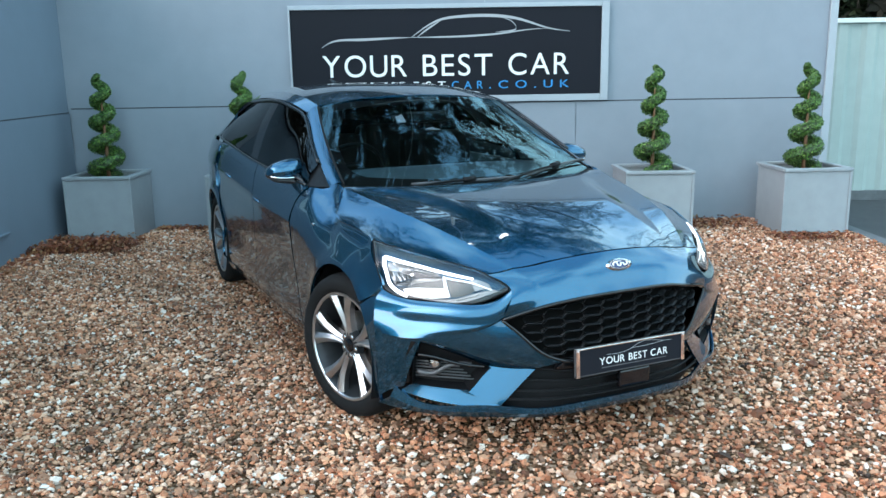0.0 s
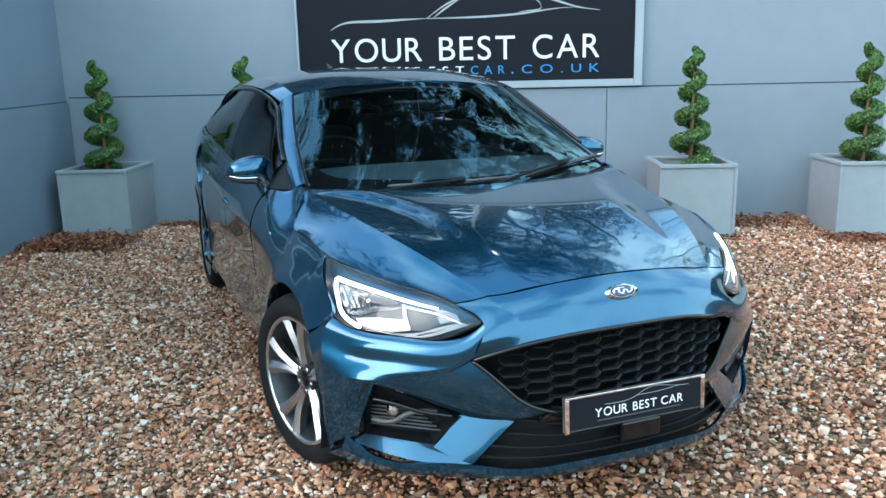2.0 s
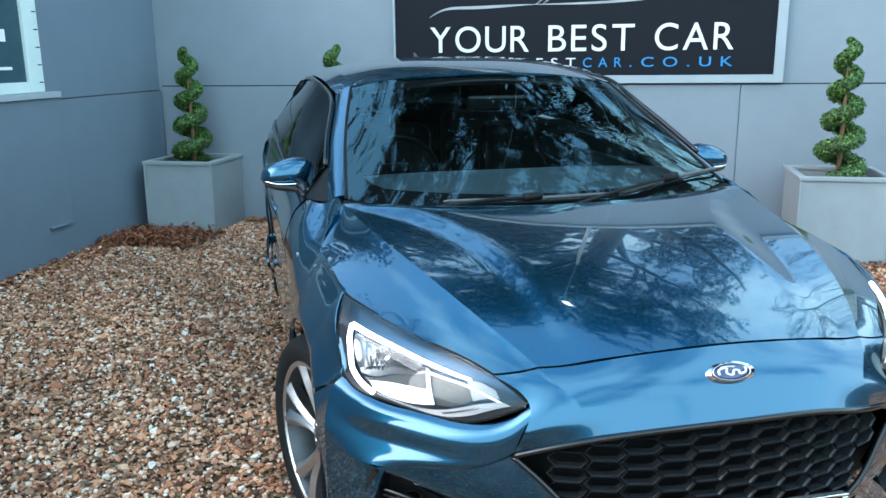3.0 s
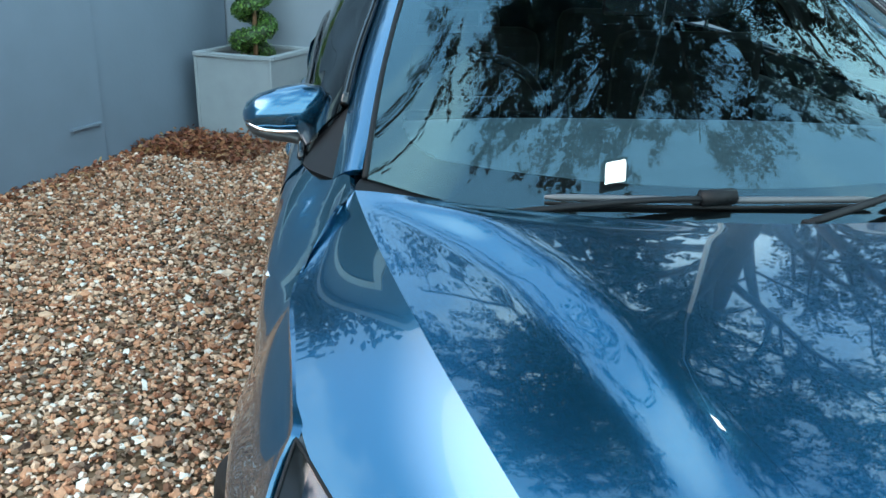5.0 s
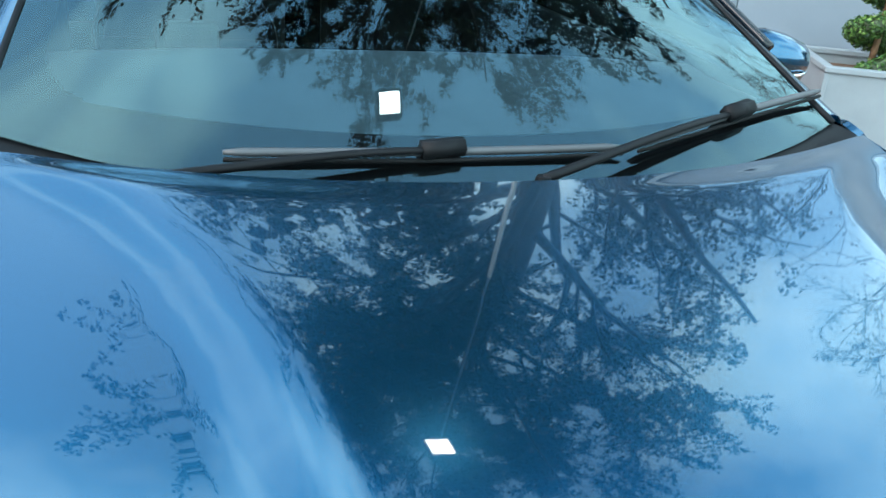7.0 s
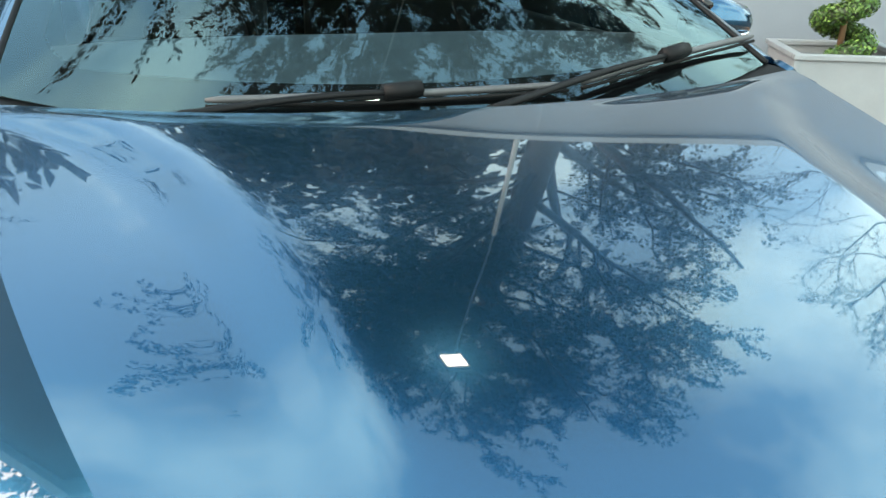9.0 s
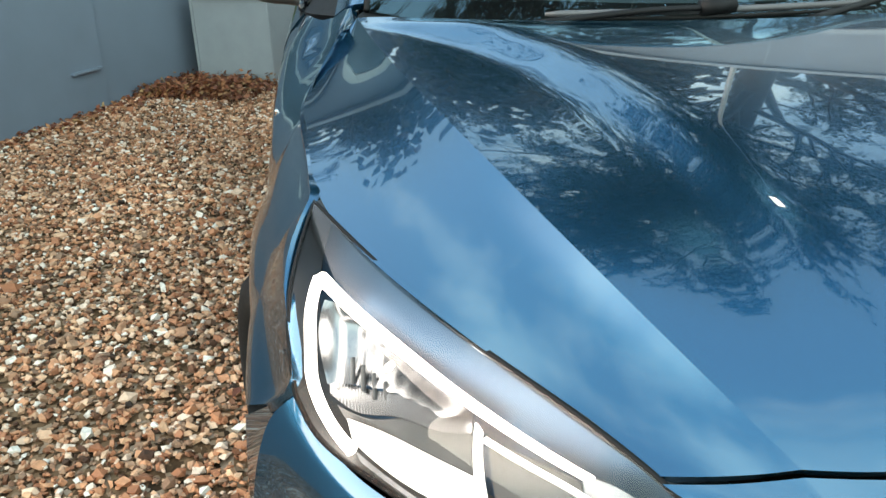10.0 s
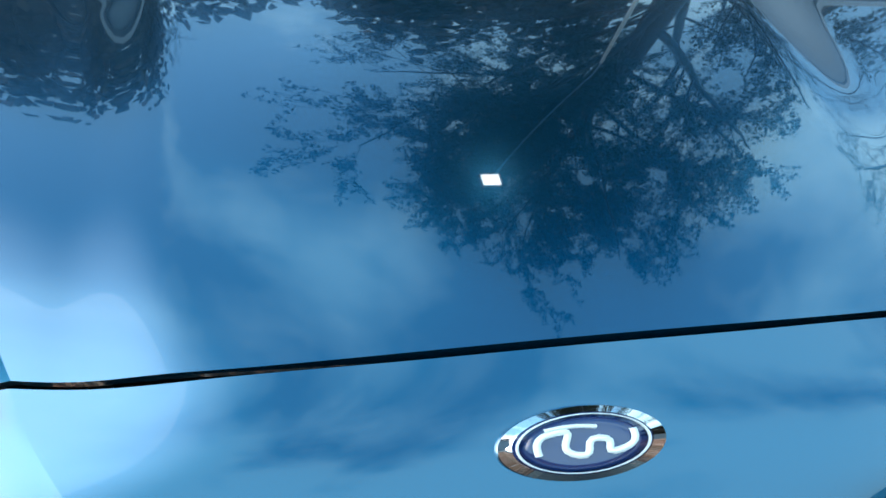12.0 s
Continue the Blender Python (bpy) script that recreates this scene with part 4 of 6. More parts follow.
# grille: black rim, dark backing and staggered cells
GLOW_ = [(0.478, -0.729, 0.584), (0.415, -0.768, 0.525), (0.345, -0.803, 0.455), (0.26, -0.832, 0.418), (0.0, -0.848, 0.408)]
grille = part("grille", grid_me("grille", loft([[(x, y + 0.055, z) for x, y, z in both(GTOP)], [(x, y + 0.055, z) for x, y, z in both(GLOW_[::-1])]], 41, 8)[0], (), 0.0, True), mat("grille_backing", (0.003, 0.003, 0.003), 0.8, spec=0.1), car, "black honeycomb grille")
rim = [(x, y - 0.002, z) for x, y, z in both(GTOP)] + [(x, y - 0.002, z) for x, y, z in both(GLOW_[::-1])][::-1][1:-1]
rl = np.array(spline(rim + [rim[0]], 160))
part("grille_rim", tube_me("grille_rim", rl, 0.007, 8), BLACK_GLOSS, grille, "gloss black grille surround")


def grille_y(x, z):
    """Depth of the grille's face."""
    f = np.clip((z - 0.41) / 0.26, 0, 1)
    s = abs(x)
    return -0.852 + 0.118 * (s / 0.48) ** 2.2 + 0.0 * f


def in_grille(x, z):
    s = abs(x)
    zt = interp(s, (0, 0.2, 0.36, 0.478), (0.672, 0.664, 0.632, 0.584))[0]
    zb = np.interp(s, (0, 0.26, 0.345, 0.415, 0.478), (0.408, 0.418, 0.455, 0.525, 0.584))
    return zb + 0.004 < z < zt - 0.002


W_, H_ = 0.047, 0.0185
hexo = [(-W_ * 0.62, H_), (W_ * 0.62, H_), (W_, 0), (W_ * 0.62, -H_), (-W_ * 0.62, -H_), (-W_, 0)]
cells = []
for ci in range(-7, 8):
    for ri in range(9):
        x = ci * W_ * 1.64
        z = 0.418 + ri * 2 * H_ + (H_ if ci % 2 else 0)
        if in_grille(x, z) and in_grille(x * 1.0 + 0.02, z) and abs(x) < 0.45:
            cells.append((x, z))
ring_o, ring_i = np.array(hexo), np.array([(a * 0.92, b * 0.84) for a, b in hexo])
ring_m = np.array([(a * 0.965, b * 0.93) for a, b in hexo])
hv = [(a, 0.004, b) for a, b in ring_i] + [(a, 0.010, b) for a, b in ring_o] + [(a, 0.0, b) for a, b in ring_m] + [(a * 0.97, 0.024, b * 0.94) for a, b in ring_i]
hf = [(i, (i + 1) % 6, 12 + (i + 1) % 6, 12 + i) for i in range(6)] + [(12 + i, 12 + (i + 1) % 6, 6 + (i + 1) % 6, 6 + i) for i in range(6)] + [((i + 1) % 6, i, 18 + i, 18 + (i + 1) % 6) for i in range(6)]
cell_me = mesh("grille_cell", hv, hf, False)
cell_me.materials.append(mat("grille_plastic", (0.018, 0.019, 0.021), 0.22, var=0.2, scale=30))
for x, z in cells:
    sl = 2.2 * 0.118 * (abs(x) / 0.48) ** 1.2 / 0.48 * (1 if x > 0 else -1)
    part("grille_cell", cell_me, BLACK_GLOSS, grille, "", pose(x, grille_y(x, z), z, 0, 0, math.degrees(math.atan(sl))))

# lower intake with slats
part("intake_backing", grid_me("intake_backing", loft([[(x, y + 0.07, z + 0.03) for x, y, z in both([(0, -0.84, 0.40), (0.26, -0.825, 0.39), (0.40, -0.76, 0.385)])], [(x, y + 0.05, z - 0.04) for x, y, z in both([(0, -0.86, 0.245), (0.3, -0.82, 0.235), (0.47, -0.72, 0.235)])]], 30, 4)[0], (), 0.0, True), BLACK, car)
for zz, w in ((0.375, 0.37), (0.335, 0.40), (0.295, 0.43), (0.262, 0.45)):
    path = spline(both([(0, -0.842, zz), (0.26, -0.82, zz), (w * 0.85, -0.775, zz), (w, -0.735, zz)]), 25)
    part("intake_slat", tube_me("intake_slat", path, 0.007, 6, 0.6), BLACK, car)
part("radar_cover", boxed(-0.03, 0.11, -0.862, -0.83, 0.275, 0.345, bevel=0.008), BLACK_GLOSS, car)
part("under_grille_bar", grid_me("under_grille_bar", loft([both([(0, -0.85, 0.409), (0.26, -0.836, 0.418)]), both([(0, -0.852, 0.383), (0.30, -0.822, 0.385)])], 15, 3)[0], (), 0.02, True), BLACK_GLOSS, car)

# fog lamp pockets
for mir in (False, True):
    sg = 1 if mir else -1
    o = [(0.752, -0.540, 0.490), (0.62, -0.612, 0.438), (0.502, -0.684, 0.384), (0.54, -0.664, 0.334), (0.575, -0.645, 0.288), (0.66, -0.582, 0.286), (0.755, -0.498, 0.292), (0.756, -0.52, 0.39)]
    cen = np.array((0.655, -0.555, 0.375))
    outer_ = np.array([(sg * a, b, c) for a, b, c in o])
    shift = np.array((-sg * 0.02, 0.045, 0))
    inner_ = (outer_ - cen * (sg, 1, 1)) * 0.84 + cen * (sg, 1, 1) + shift
    v = np.concatenate([outer_, inner_, [inner_.mean(0)]])
    k = len(o)
    f = [(i, (i + 1) % k, k + (i + 1) % k, k + i) for i in range(k)] + [(k + i, k + (i + 1) % k, 2 * k) for i in range(k)]
    pocket = part("fog_pocket", mesh("fog_pocket", v, f, False), BLACK, car, "black fog lamp pocket with ribs")
    for j in range(6):
        z0 = 0.325 + j * 0.0125
        a, b = np.array((sg * (0.545 + 0.012 * j), -0.632 + 0.008 * j, z0)), np.array((sg * 0.735, -0.492, z0 + 0.004))
        part("rib", tube_me("rib", [a, (a + b) / 2, b], 0.0035, 5), GREY_TRIM, pocket)
    part("surround", tube_me("surround", spline([(sg * 0.744, -0.515, 0.425), (sg * 0.68, -0.572, 0.418), (sg * 0.62, -0.612, 0.400), (sg * 0.52, -0.672, 0.386)], 16), 0.007, 6), BLACK_GLOSS, pocket)
    part("surround", tube_me("surround", spline([(sg * 0.735, -0.512, 0.352), (sg * 0.68, -0.56, 0.352), (sg * 0.64, -0.588, 0.382), (sg * 0.56, -0.638, 0.392)], 16), 0.009, 6), GREY_TRIM, pocket)
    fog = part("fog_lamp", lathe("fog_lamp", [(0.02, 0.0), (0.018, 0.014), (0.008, 0.024), (-0.012, 0.03)], 20), CHROME, pocket, "", pose(sg * 0.694, -0.545, 0.388, 0, 0, -90 + sg * 25))
    part("fog_lens", lathe("fog_lens", [(0.026, 0.0), (0.024, 0.014), (0.014, 0.026)], 20), LENS, fog)
    part("pocket_fin", mesh("pocket_fin", *prism([(sg * 0.752, -0.545, 0.48), (sg * 0.766, -0.505, 0.40), (sg * 0.776, -0.485, 0.30), (sg * 0.762, -0.488, 0.30), (sg * 0.748, -0.505, 0.40)], (-sg * 0.006, 0.03, 0)), False), BLACK_GLOSS, pocket)

# front wings
RA = 0.366
# in rays from the arch to the outer edge of the panel: lamp, bonnet gap, pillar foot, door gap
wing_edge = [spline([(0.842, -0.330, 0.638), (0.815, -0.346, 0.664), (0.815, -0.275, 0.750), (0.785, -0.166, 0.826)], 10), spline([(0.783, -0.152, 0.832), (0.800, 0.04, 0.851), (0.801, 0.240, 0.875), (0.768, 0.311, 0.912), (0.717, 0.368, 0.970)], 16),
             spline([(0.719, 0.385, 0.977), (0.728, 0.45, 0.982), (0.756, 0.474, 0.962), (0.80, 0.55, 0.957), (0.812, 0.60, 0.955)], 8),
             np.array([(side_s(y, z).item(), y, z) for y, z, _ in spline([(0.60, 0.953, 0), (0.69, 0.82, 0), (0.65, 0.55, 0), (0.553, 0.30, 0), (0.522, 0.19, 0)], 16)])]
we = np.concatenate(wing_edge)
m_ = len(we)
tt = np.radians(np.interp(np.arange(m_), (0, 10, 25, 33, m_ - 1), (134, 118, 76, 56, -21)))
in_y, in_z = RA * np.cos(tt), HUB + RA * np.sin(tt)
lam = np.linspace(0, 1, 19)[:, None]
wy, wz = in_y * (1 - lam) + we[:, 1] * lam, in_z * (1 - lam) + we[:, 2] * lam
ws_ = side_s(wy, wz) + lam ** 2.5 * (we[:, 0] - side_s(we[:, 1], we[:, 2]))
for mir in (False, True):
    part("front_wing", grid_me("front_wing", np.stack([-ws_, wy, wz], -1), (), 0.012, False, mir), PAINT, car, "blue front wing round the wheel arch")
# bumper side in front of the wheel
tt2 = np.radians(np.linspace(136, 203, 16))
ay, az = RA * np.cos(tt2), HUB + RA * np.sin(tt2)
bq = spline([(0.811, -0.347, 0.656), (0.830, -0.349, 0.634), (0.847, -0.358, 0.604), (0.858, -0.370, 0.570), (0.862, -0.385, 0.50), (0.862, -0.392, 0.39), (0.852, -0.388, 0.225), (0.84, -0.38, 0.19)], 16)

# doors, sill and rear quarter
zr = np.concatenate([np.linspace(0.235, 0.72, 12), np.linspace(0.74, 0.90, 10), np.linspace(0.915, 0.955, 4)])[:, None]
fz = (zr - 0.235) / 0.72
seam = interp(zr[:, 0], (0.19, 0.30, 0.55, 0.82, 0.96), (0.53, 0.56, 0.66, 0.70, 0.61))[:, None] + 0.006
bseam = interp(zr[:, 0], (0.19, 0.5, 0.9, 1.0), (1.52, 1.50, 1.50, 1.53))[:, None]
u_ = np.linspace(0, 1, 26)[None, :]
yd = seam * (1 - u_) + bseam * u_
belt = interp(yd.ravel(), (0.5, 1.3, 2.1, 2.7), (0.955, 0.978, 1.03, 1.045)).reshape(yd.shape)
front_doors = side_panel("front_door", yd, 0.235 + fz * (belt - 0.235), "blue front door")
rs = interp(zr[:, 0], (0.19, 0.35, 0.5, 0.7, 0.85, 1.0), (2.28, 2.27, 2.34, 2.47, 2.50, 2.46))[:, None]
yr = (bseam + 0.007) * (1 - u_) + rs * u_
belt = interp(yr.ravel(), (0.5, 1.3, 2.1, 2.7), (0.955, 0.978, 1.03, 1.045)).reshape(yr.shape)
rear_doors = side_panel("rear_door", yr, 0.235 + fz * (belt - 0.235), "blue rear door")
for d, sg in ((front_doors[0], -1), (front_doors[1], 1)):
    part("door_handle", tube_me("door_handle", spline([(sg * 0.895, 1.32, 0.782), (sg * 0.906, 1.36, 0.790), (sg * 0.906, 1.44, 0.796), (sg * 0.895, 1.48, 0.795)], 14), [0.006] + [0.012] * 12 + [0.006], 8, 0.7), PAINT, d)
for d, sg in ((rear_doors[0], -1), (rear_doors[1], 1)):
    part("door_handle", tube_me("door_handle", spline([(sg * 0.905, 2.06, 0.845), (sg * 0.912, 2.10, 0.853), (sg * 0.912, 2.18, 0.860), (sg * 0.905, 2.22, 0.860)], 14), [0.006] + [0.012] * 12 + [0.006], 8, 0.7), PAINT, d)
ys_ = np.linspace(0.40, 2.34, 30)[None, :]
side_panel("side_skirt", ys_ + 0 * np.linspace(0, 1, 6)[:, None], np.linspace(0.17, 0.228, 6)[:, None] + 0 * ys_, "blue side skirt")
# rear quarter round the rear wheel
oy = np.concatenate([np.full(5, 2.345), spline([(2.345, 0.5, 0), (2.48, 0.72, 0), (2.51, 0.86, 0), (2.47, 1.03, 0)], 9)[1:, 0], np.linspace(2.47, 3.3, 12)[1:], np.linspace(3.3, 3.42, 6)[1:], np.linspace(3.42, 3.36, 10)[1:]])
oz = np.concatenate([np.linspace(0.235, 0.5, 5), spline([(2.345, 0.5, 0), (2.48, 0.72, 0), (2.51, 0.86, 0), (2.47, 1.03, 0)], 9)[1:, 1], np.full(11, 1.04), np.linspace(1.04, 0.85, 6)[1:], np.linspace(0.85, 0.25, 10)[1:]])
k = len(oy)
t3 = np.radians(np.interp(np.arange(k), (0, 5, 13, 23, 28, k - 1), (195, 158, 118, 62, 40, -12)))
iy, iz = 2.70 + RA * np.cos(t3), HUB + RA * np.sin(t3)
side_panel("rear_quarter", iy * (1 - lam) + oy * lam, iz * (1 - lam) + oz * lam, "blue rear quarter panel")
for mir in (False, True):
    g = np.stack([np.stack([-side_s(ay, az), ay, az], 1), bq * (-1, 1, 1)])
    part("bumper_corner", grid_me("bumper_corner", g, (), 0.012, True, mir), PAINT, car)

# wheel houses
for cy in (0.0, 2.70):
    for sg in (-1, 1):
        a_ = np.linspace(-0.35, np.pi + 0.35, 24)
        v = [(sg * s, cy + 0.372 * np.cos(q), HUB + 0.372 * np.sin(q)) for s in (0.56, 0.875) for q in a_]
        f = [(i, i + 1, i + 25, i + 24) for i in range(23)] + [tuple(range(24))]
        part("wheel_house", mesh("wheel_house", v, f), BLACK, car)

# windscreen, roof, pillars, side glass
def raked(q):
    """Lay the upper body back to the windscreen's rake."""
    q = np.array(q, float)
    f = np.clip((1.9 - q[:, 1]) / 0.8, 0, 1)
    q[:, 1] += np.interp(q[:, 2], (0.97, 1.10, 1.25, 1.38), (0, 0.060, 0.130, 0.150)) * f
    q[:, 2] -= np.interp(q[:, 2], (0.97, 1.10, 1.25, 1.38), (0, 0.006, 0.006, 0.003)) * f
    return [tuple(p) for p in q]


WS_0 = [(0.0, 0.262, 0.920), (0.35, 0.302, 0.936), (0.58, 0.375, 0.962), (0.692, 0.432, 0.979)]
WS_T = raked([(0.0, 1.00, 1.372), (0.30, 1.012, 1.361), (0.48, 1.035, 1.342), (0.568, 1.062, 1.322)])
WS_M = [(0.0, 0.695, 1.150), (0.332, 0.722, 1.148), (0.547, 0.772, 1.145), (0.645, 0.818, 1.140)]
g, _ = loft([both(c) for c in (WS_0, WS_M, WS_T)], 121, 36)
windscreen = part("windscreen", grid_me("windscreen", g, (), 0.004), GLASS, car, "raked windscreen reflecting trees and sky")
windscreen.visible_shadow = False
# ceramic band printed round the inside of the glass
gi = loft([both(c) for c in (WS_0, WS_M, WS_T)], 181, 50)[0] - np.array((0, -0.006, 0.011))
nr, nc, _ = gi.shape
fr = []
for i in range(nr - 1):
    for j in range(nc - 1):
        a_, b_ = min(j, nc - 2 - j) * 0.0078, i * 0.0080
        dx, dy = max(0.17 - a_, 0), max(0.22 - b_, 0)
        if math.hypot(dx / 0.115, dy / 0.115) > 1 or b_ > 0.0080 * (nr - 9):
            fr.append((i * nc + j, i * nc + j + 1, (i + 1) * nc + j + 1, (i + 1) * nc + j))
part("glass_border", mesh("glass_border", gi.reshape(-1, 3), fr), BLACK, windscreen, "black printed border inside the glass")
part("windscreen_seal", tube_me("windscreen_seal", g[::6, 0], 0.006, 6), BLACK, windscreen)
part("windscreen_seal", tube_me("windscreen_seal", g[::6, -1], 0.006, 6), BLACK, windscreen)
ROOF_C = raked([(0.0, 1.004, 1.378), (0.0, 1.25, 1.415), (0.0, 1.7, 1.437), (0.0, 2.2, 1.430), (0.0, 2.7, 1.398), (0.0, 3.02, 1.365)])
ROOF_1 = raked([(0.30, 1.016, 1.366), (0.33, 1.26, 1.403), (0.36, 1.7, 1.425), (0.36, 2.2, 1.418), (0.34, 2.7, 1.385), (0.33, 3.0, 1.35)])
ROOF_2 = raked([(0.566, 1.066, 1.330), (0.575, 1.28, 1.362), (0.59, 1.7, 1.388), (0.588, 2.2, 1.378), (0.56, 2.7, 1.340), (0.53, 2.98, 1.300)])
ROOF_3 = raked([(0.625, 1.08, 1.293), (0.645, 1.30, 1.330), (0.665, 1.7, 1.352), (0.662, 2.15, 1.343), (0.65, 2.6, 1.297), (0.60, 3.0, 1.245)])
rr_ = [R(ROOF_3), R(ROOF_2), R(ROOF_1), ROOF_C, ROOF_1, ROOF_2, ROOF_3]
g, cr = loft(rr_, 30, 6, (1, 5))
roof = part("roof", grid_me("roof", g, cr, 0.012, True), PAINT, car)
part("antenna", tube_me("antenna", [(0.0, 2.62, 1.40), (0.0, 2.66, 1.425), (0.0, 2.74, 1.45), (0.0, 2.77, 1.452)], [0.02, 0.014, 0.008, 0.004], 8), BLACK_GLOSS, roof)
panel("windscreen_pillar", [raked([(0.697, 0.444, 0.990), (0.667, 0.645, 1.091), (0.625, 0.855, 1.213), (0.572, 1.068, 1.330)]), raked([(0.725, 0.45, 0.985), (0.695, 0.655, 1.085), (0.655, 0.865, 1.20), (0.608, 1.075, 1.312)]), raked([(0.752, 0.47, 0.966), (0.722, 0.67, 1.068), (0.682, 0.87, 1.178), (0.632, 1.085, 1.290)])], 20, 4, flip=True)
panel("mirror_corner", [raked([(0.752, 0.47, 0.966), (0.735, 0.60, 1.02), (0.722, 0.67, 1.066)]), [(0.80, 0.55, 0.962), (0.79, 0.64, 0.985), (0.785, 0.70, 0.995)], [(0.815, 0.60, 0.96), (0.815, 0.68, 0.961), (0.818, 0.76, 0.962)]], 8, 4, material=BLACK, flip=True)
DLO_T = raked([(0.728, 0.66, 1.062), (0.690, 0.86, 1.172), (0.648, 1.08, 1.280), (0.668, 1.30, 1.318), (0.682, 1.55, 1.338), (0.684, 1.9, 1.334), (0.672, 2.25, 1.315), (0.690, 2.54, 1.252), (0.775, 2.74, 1.105)])
DLO_B = [(0.812, 0.64, 0.966), (0.826, 0.9, 0.975), (0.836, 1.2, 0.983), (0.842, 1.5, 0.995), (0.846, 1.8, 1.012), (0.846, 2.15, 1.038), (0.842, 2.4, 1.052), (0.836, 2.58, 1.062), (0.82, 2.745, 1.070)]
gt, gb_ = spline(DLO_T, 60), spline(DLO_B, 60)


def window(name, a, b, material, label=""):
    f = np.linspace(0, 1, 8)[:, None, None]
    q = gt[None, a:b] * (1 - f) + gb_[None, a:b] * f
    q = q + np.array((0.016, 0, 0.0)) * np.sin(np.pi * f)
    return [part(name, grid_me(name, q * (-1, 1, 1), (), 0.005, True, m), material, car, label) for m in (False, True)]


for w in window("side_window", 0, 27, GLASS_DARK, "tinted front side window") + window("side_window", 30, 56, GLASS_DARK, "tinted rear side window"):
    w.visible_shadow = False
window("door_pillar", 26, 31, BLACK_GLOSS)
window("quarter_trim", 55, 60, BLACK_GLOSS)
for sg in (-1, 1):
    part("window_trim", tube_me("window_trim", gt * (sg, 1, 1) + (sg * 0.006, 0, 0.004), 0.010, 6), BLACK_GLOSS, car)
    part("window_trim", tube_me("window_trim", gb_ * (sg, 1, 1) + (sg * 0.010, 0, -0.004), 0.008, 6), BLACK_GLOSS, car)
# rear pillar, tailgate and rear bumper close the body
panel("rear_pillar", [[(0.60, 3.0, 1.245), (0.655, 2.60, 1.290), (0.684, 2.25, 1.325)], [(0.70, 3.04, 1.14), (0.765, 2.82, 1.12), (0.715, 2.56, 1.245)], [(0.78, 3.12, 1.045), (0.83, 2.88, 1.055), (0.825, 2.745, 1.070)]], 14, 4)
g, cr = loft([both([(0.0, 3.03, 1.36), (0.33, 3.01, 1.345), (0.53, 2.985, 1.295)]), both([(0.0, 3.28, 1.12), (0.4, 3.25, 1.11), (0.68, 3.12, 1.07)]), both([(0.0, 3.40, 0.95), (0.45, 3.36, 0.95), (0.72, 3.28, 0.95)]), both([(0.0, 3.47, 0.62), (0.5, 3.43, 0.62), (0.70, 3.36, 0.62)]), both([(0.0, 3.48, 0.28), (0.5, 3.44, 0.28), (0.68, 3.38, 0.28)])], 25, 5, (1,))
part("tailgate", grid_me("tailgate", g, cr, 0.012), PAINT, car)

# dark inside: engine bay, floor and door linings keep the light out of the gaps
part("under_tray", boxed(-0.55, 0.55, -0.66, 3.3, 0.19, 0.25, bevel=0.01), BLACK, car)
v, f = prism([(-0.36, -0.60, 0.50), (0.36, -0.60, 0.50), (0.50, -0.3, 0.50), (0.55, 0.34, 0.5), (-0.55, 0.34, 0.5), (-0.50, -0.3, 0.5)], (0, 0, 0.28))
part("engine_bay", mesh("engine_bay", v, f, False), BLACK, car)
part("bulkhead", boxed(-0.70, 0.70, 0.42, 0.46, 0.26, 0.93, bevel=0.004), BLACK, car)
part("cowl", grid_me("cowl", loft([both([(0.0, 0.203, 0.946), (0.45, 0.292, 0.945), (0.706, 0.372, 0.966)]), both([(0.0, 0.228, 0.918), (0.45, 0.312, 0.928), (0.709, 0.400, 0.972)]), both([(0.0, 0.268, 0.914), (0.35, 0.306, 0.930), (0.58, 0.380, 0.957), (0.70, 0.438, 0.975)])], 31, 4)[0], (), 0.01), BLACK, car, "black scuttle panel below the windscreen")

# badge: silver oval ring, blue field and a pale script bar
badge = part("badge", lathe("badge", [(0.0, 0.0), (0.006, 0.5), (0.004, 0.96), (-0.004, 1.0), (-0.012, 1.0)], 40), CHROME, car, "silver and blue oval badge", pose(-0.012, -0.800, 0.763, 0, 0, 0) @ Matrix.Rotation(radians(-39), 4, "X") @ Matrix.Rotation(radians(-90), 4, "Z") @ Matrix.Diagonal((1, 0.0615, 0.0258, 1)))
part("badge_field", lathe("badge_field", [(0.0085, 0.0), (0.0085, 0.5), (0.0065, 0.80), (0.0, 0.82)], 40), BADGE_BLUE, badge, "dark blue field")
part("badge_line", lathe("badge_line", [(0.0076, 0.735), (0.0094, 0.74), (0.0094, 0.765), (0.0070, 0.77)], 40), WHITE, badge)
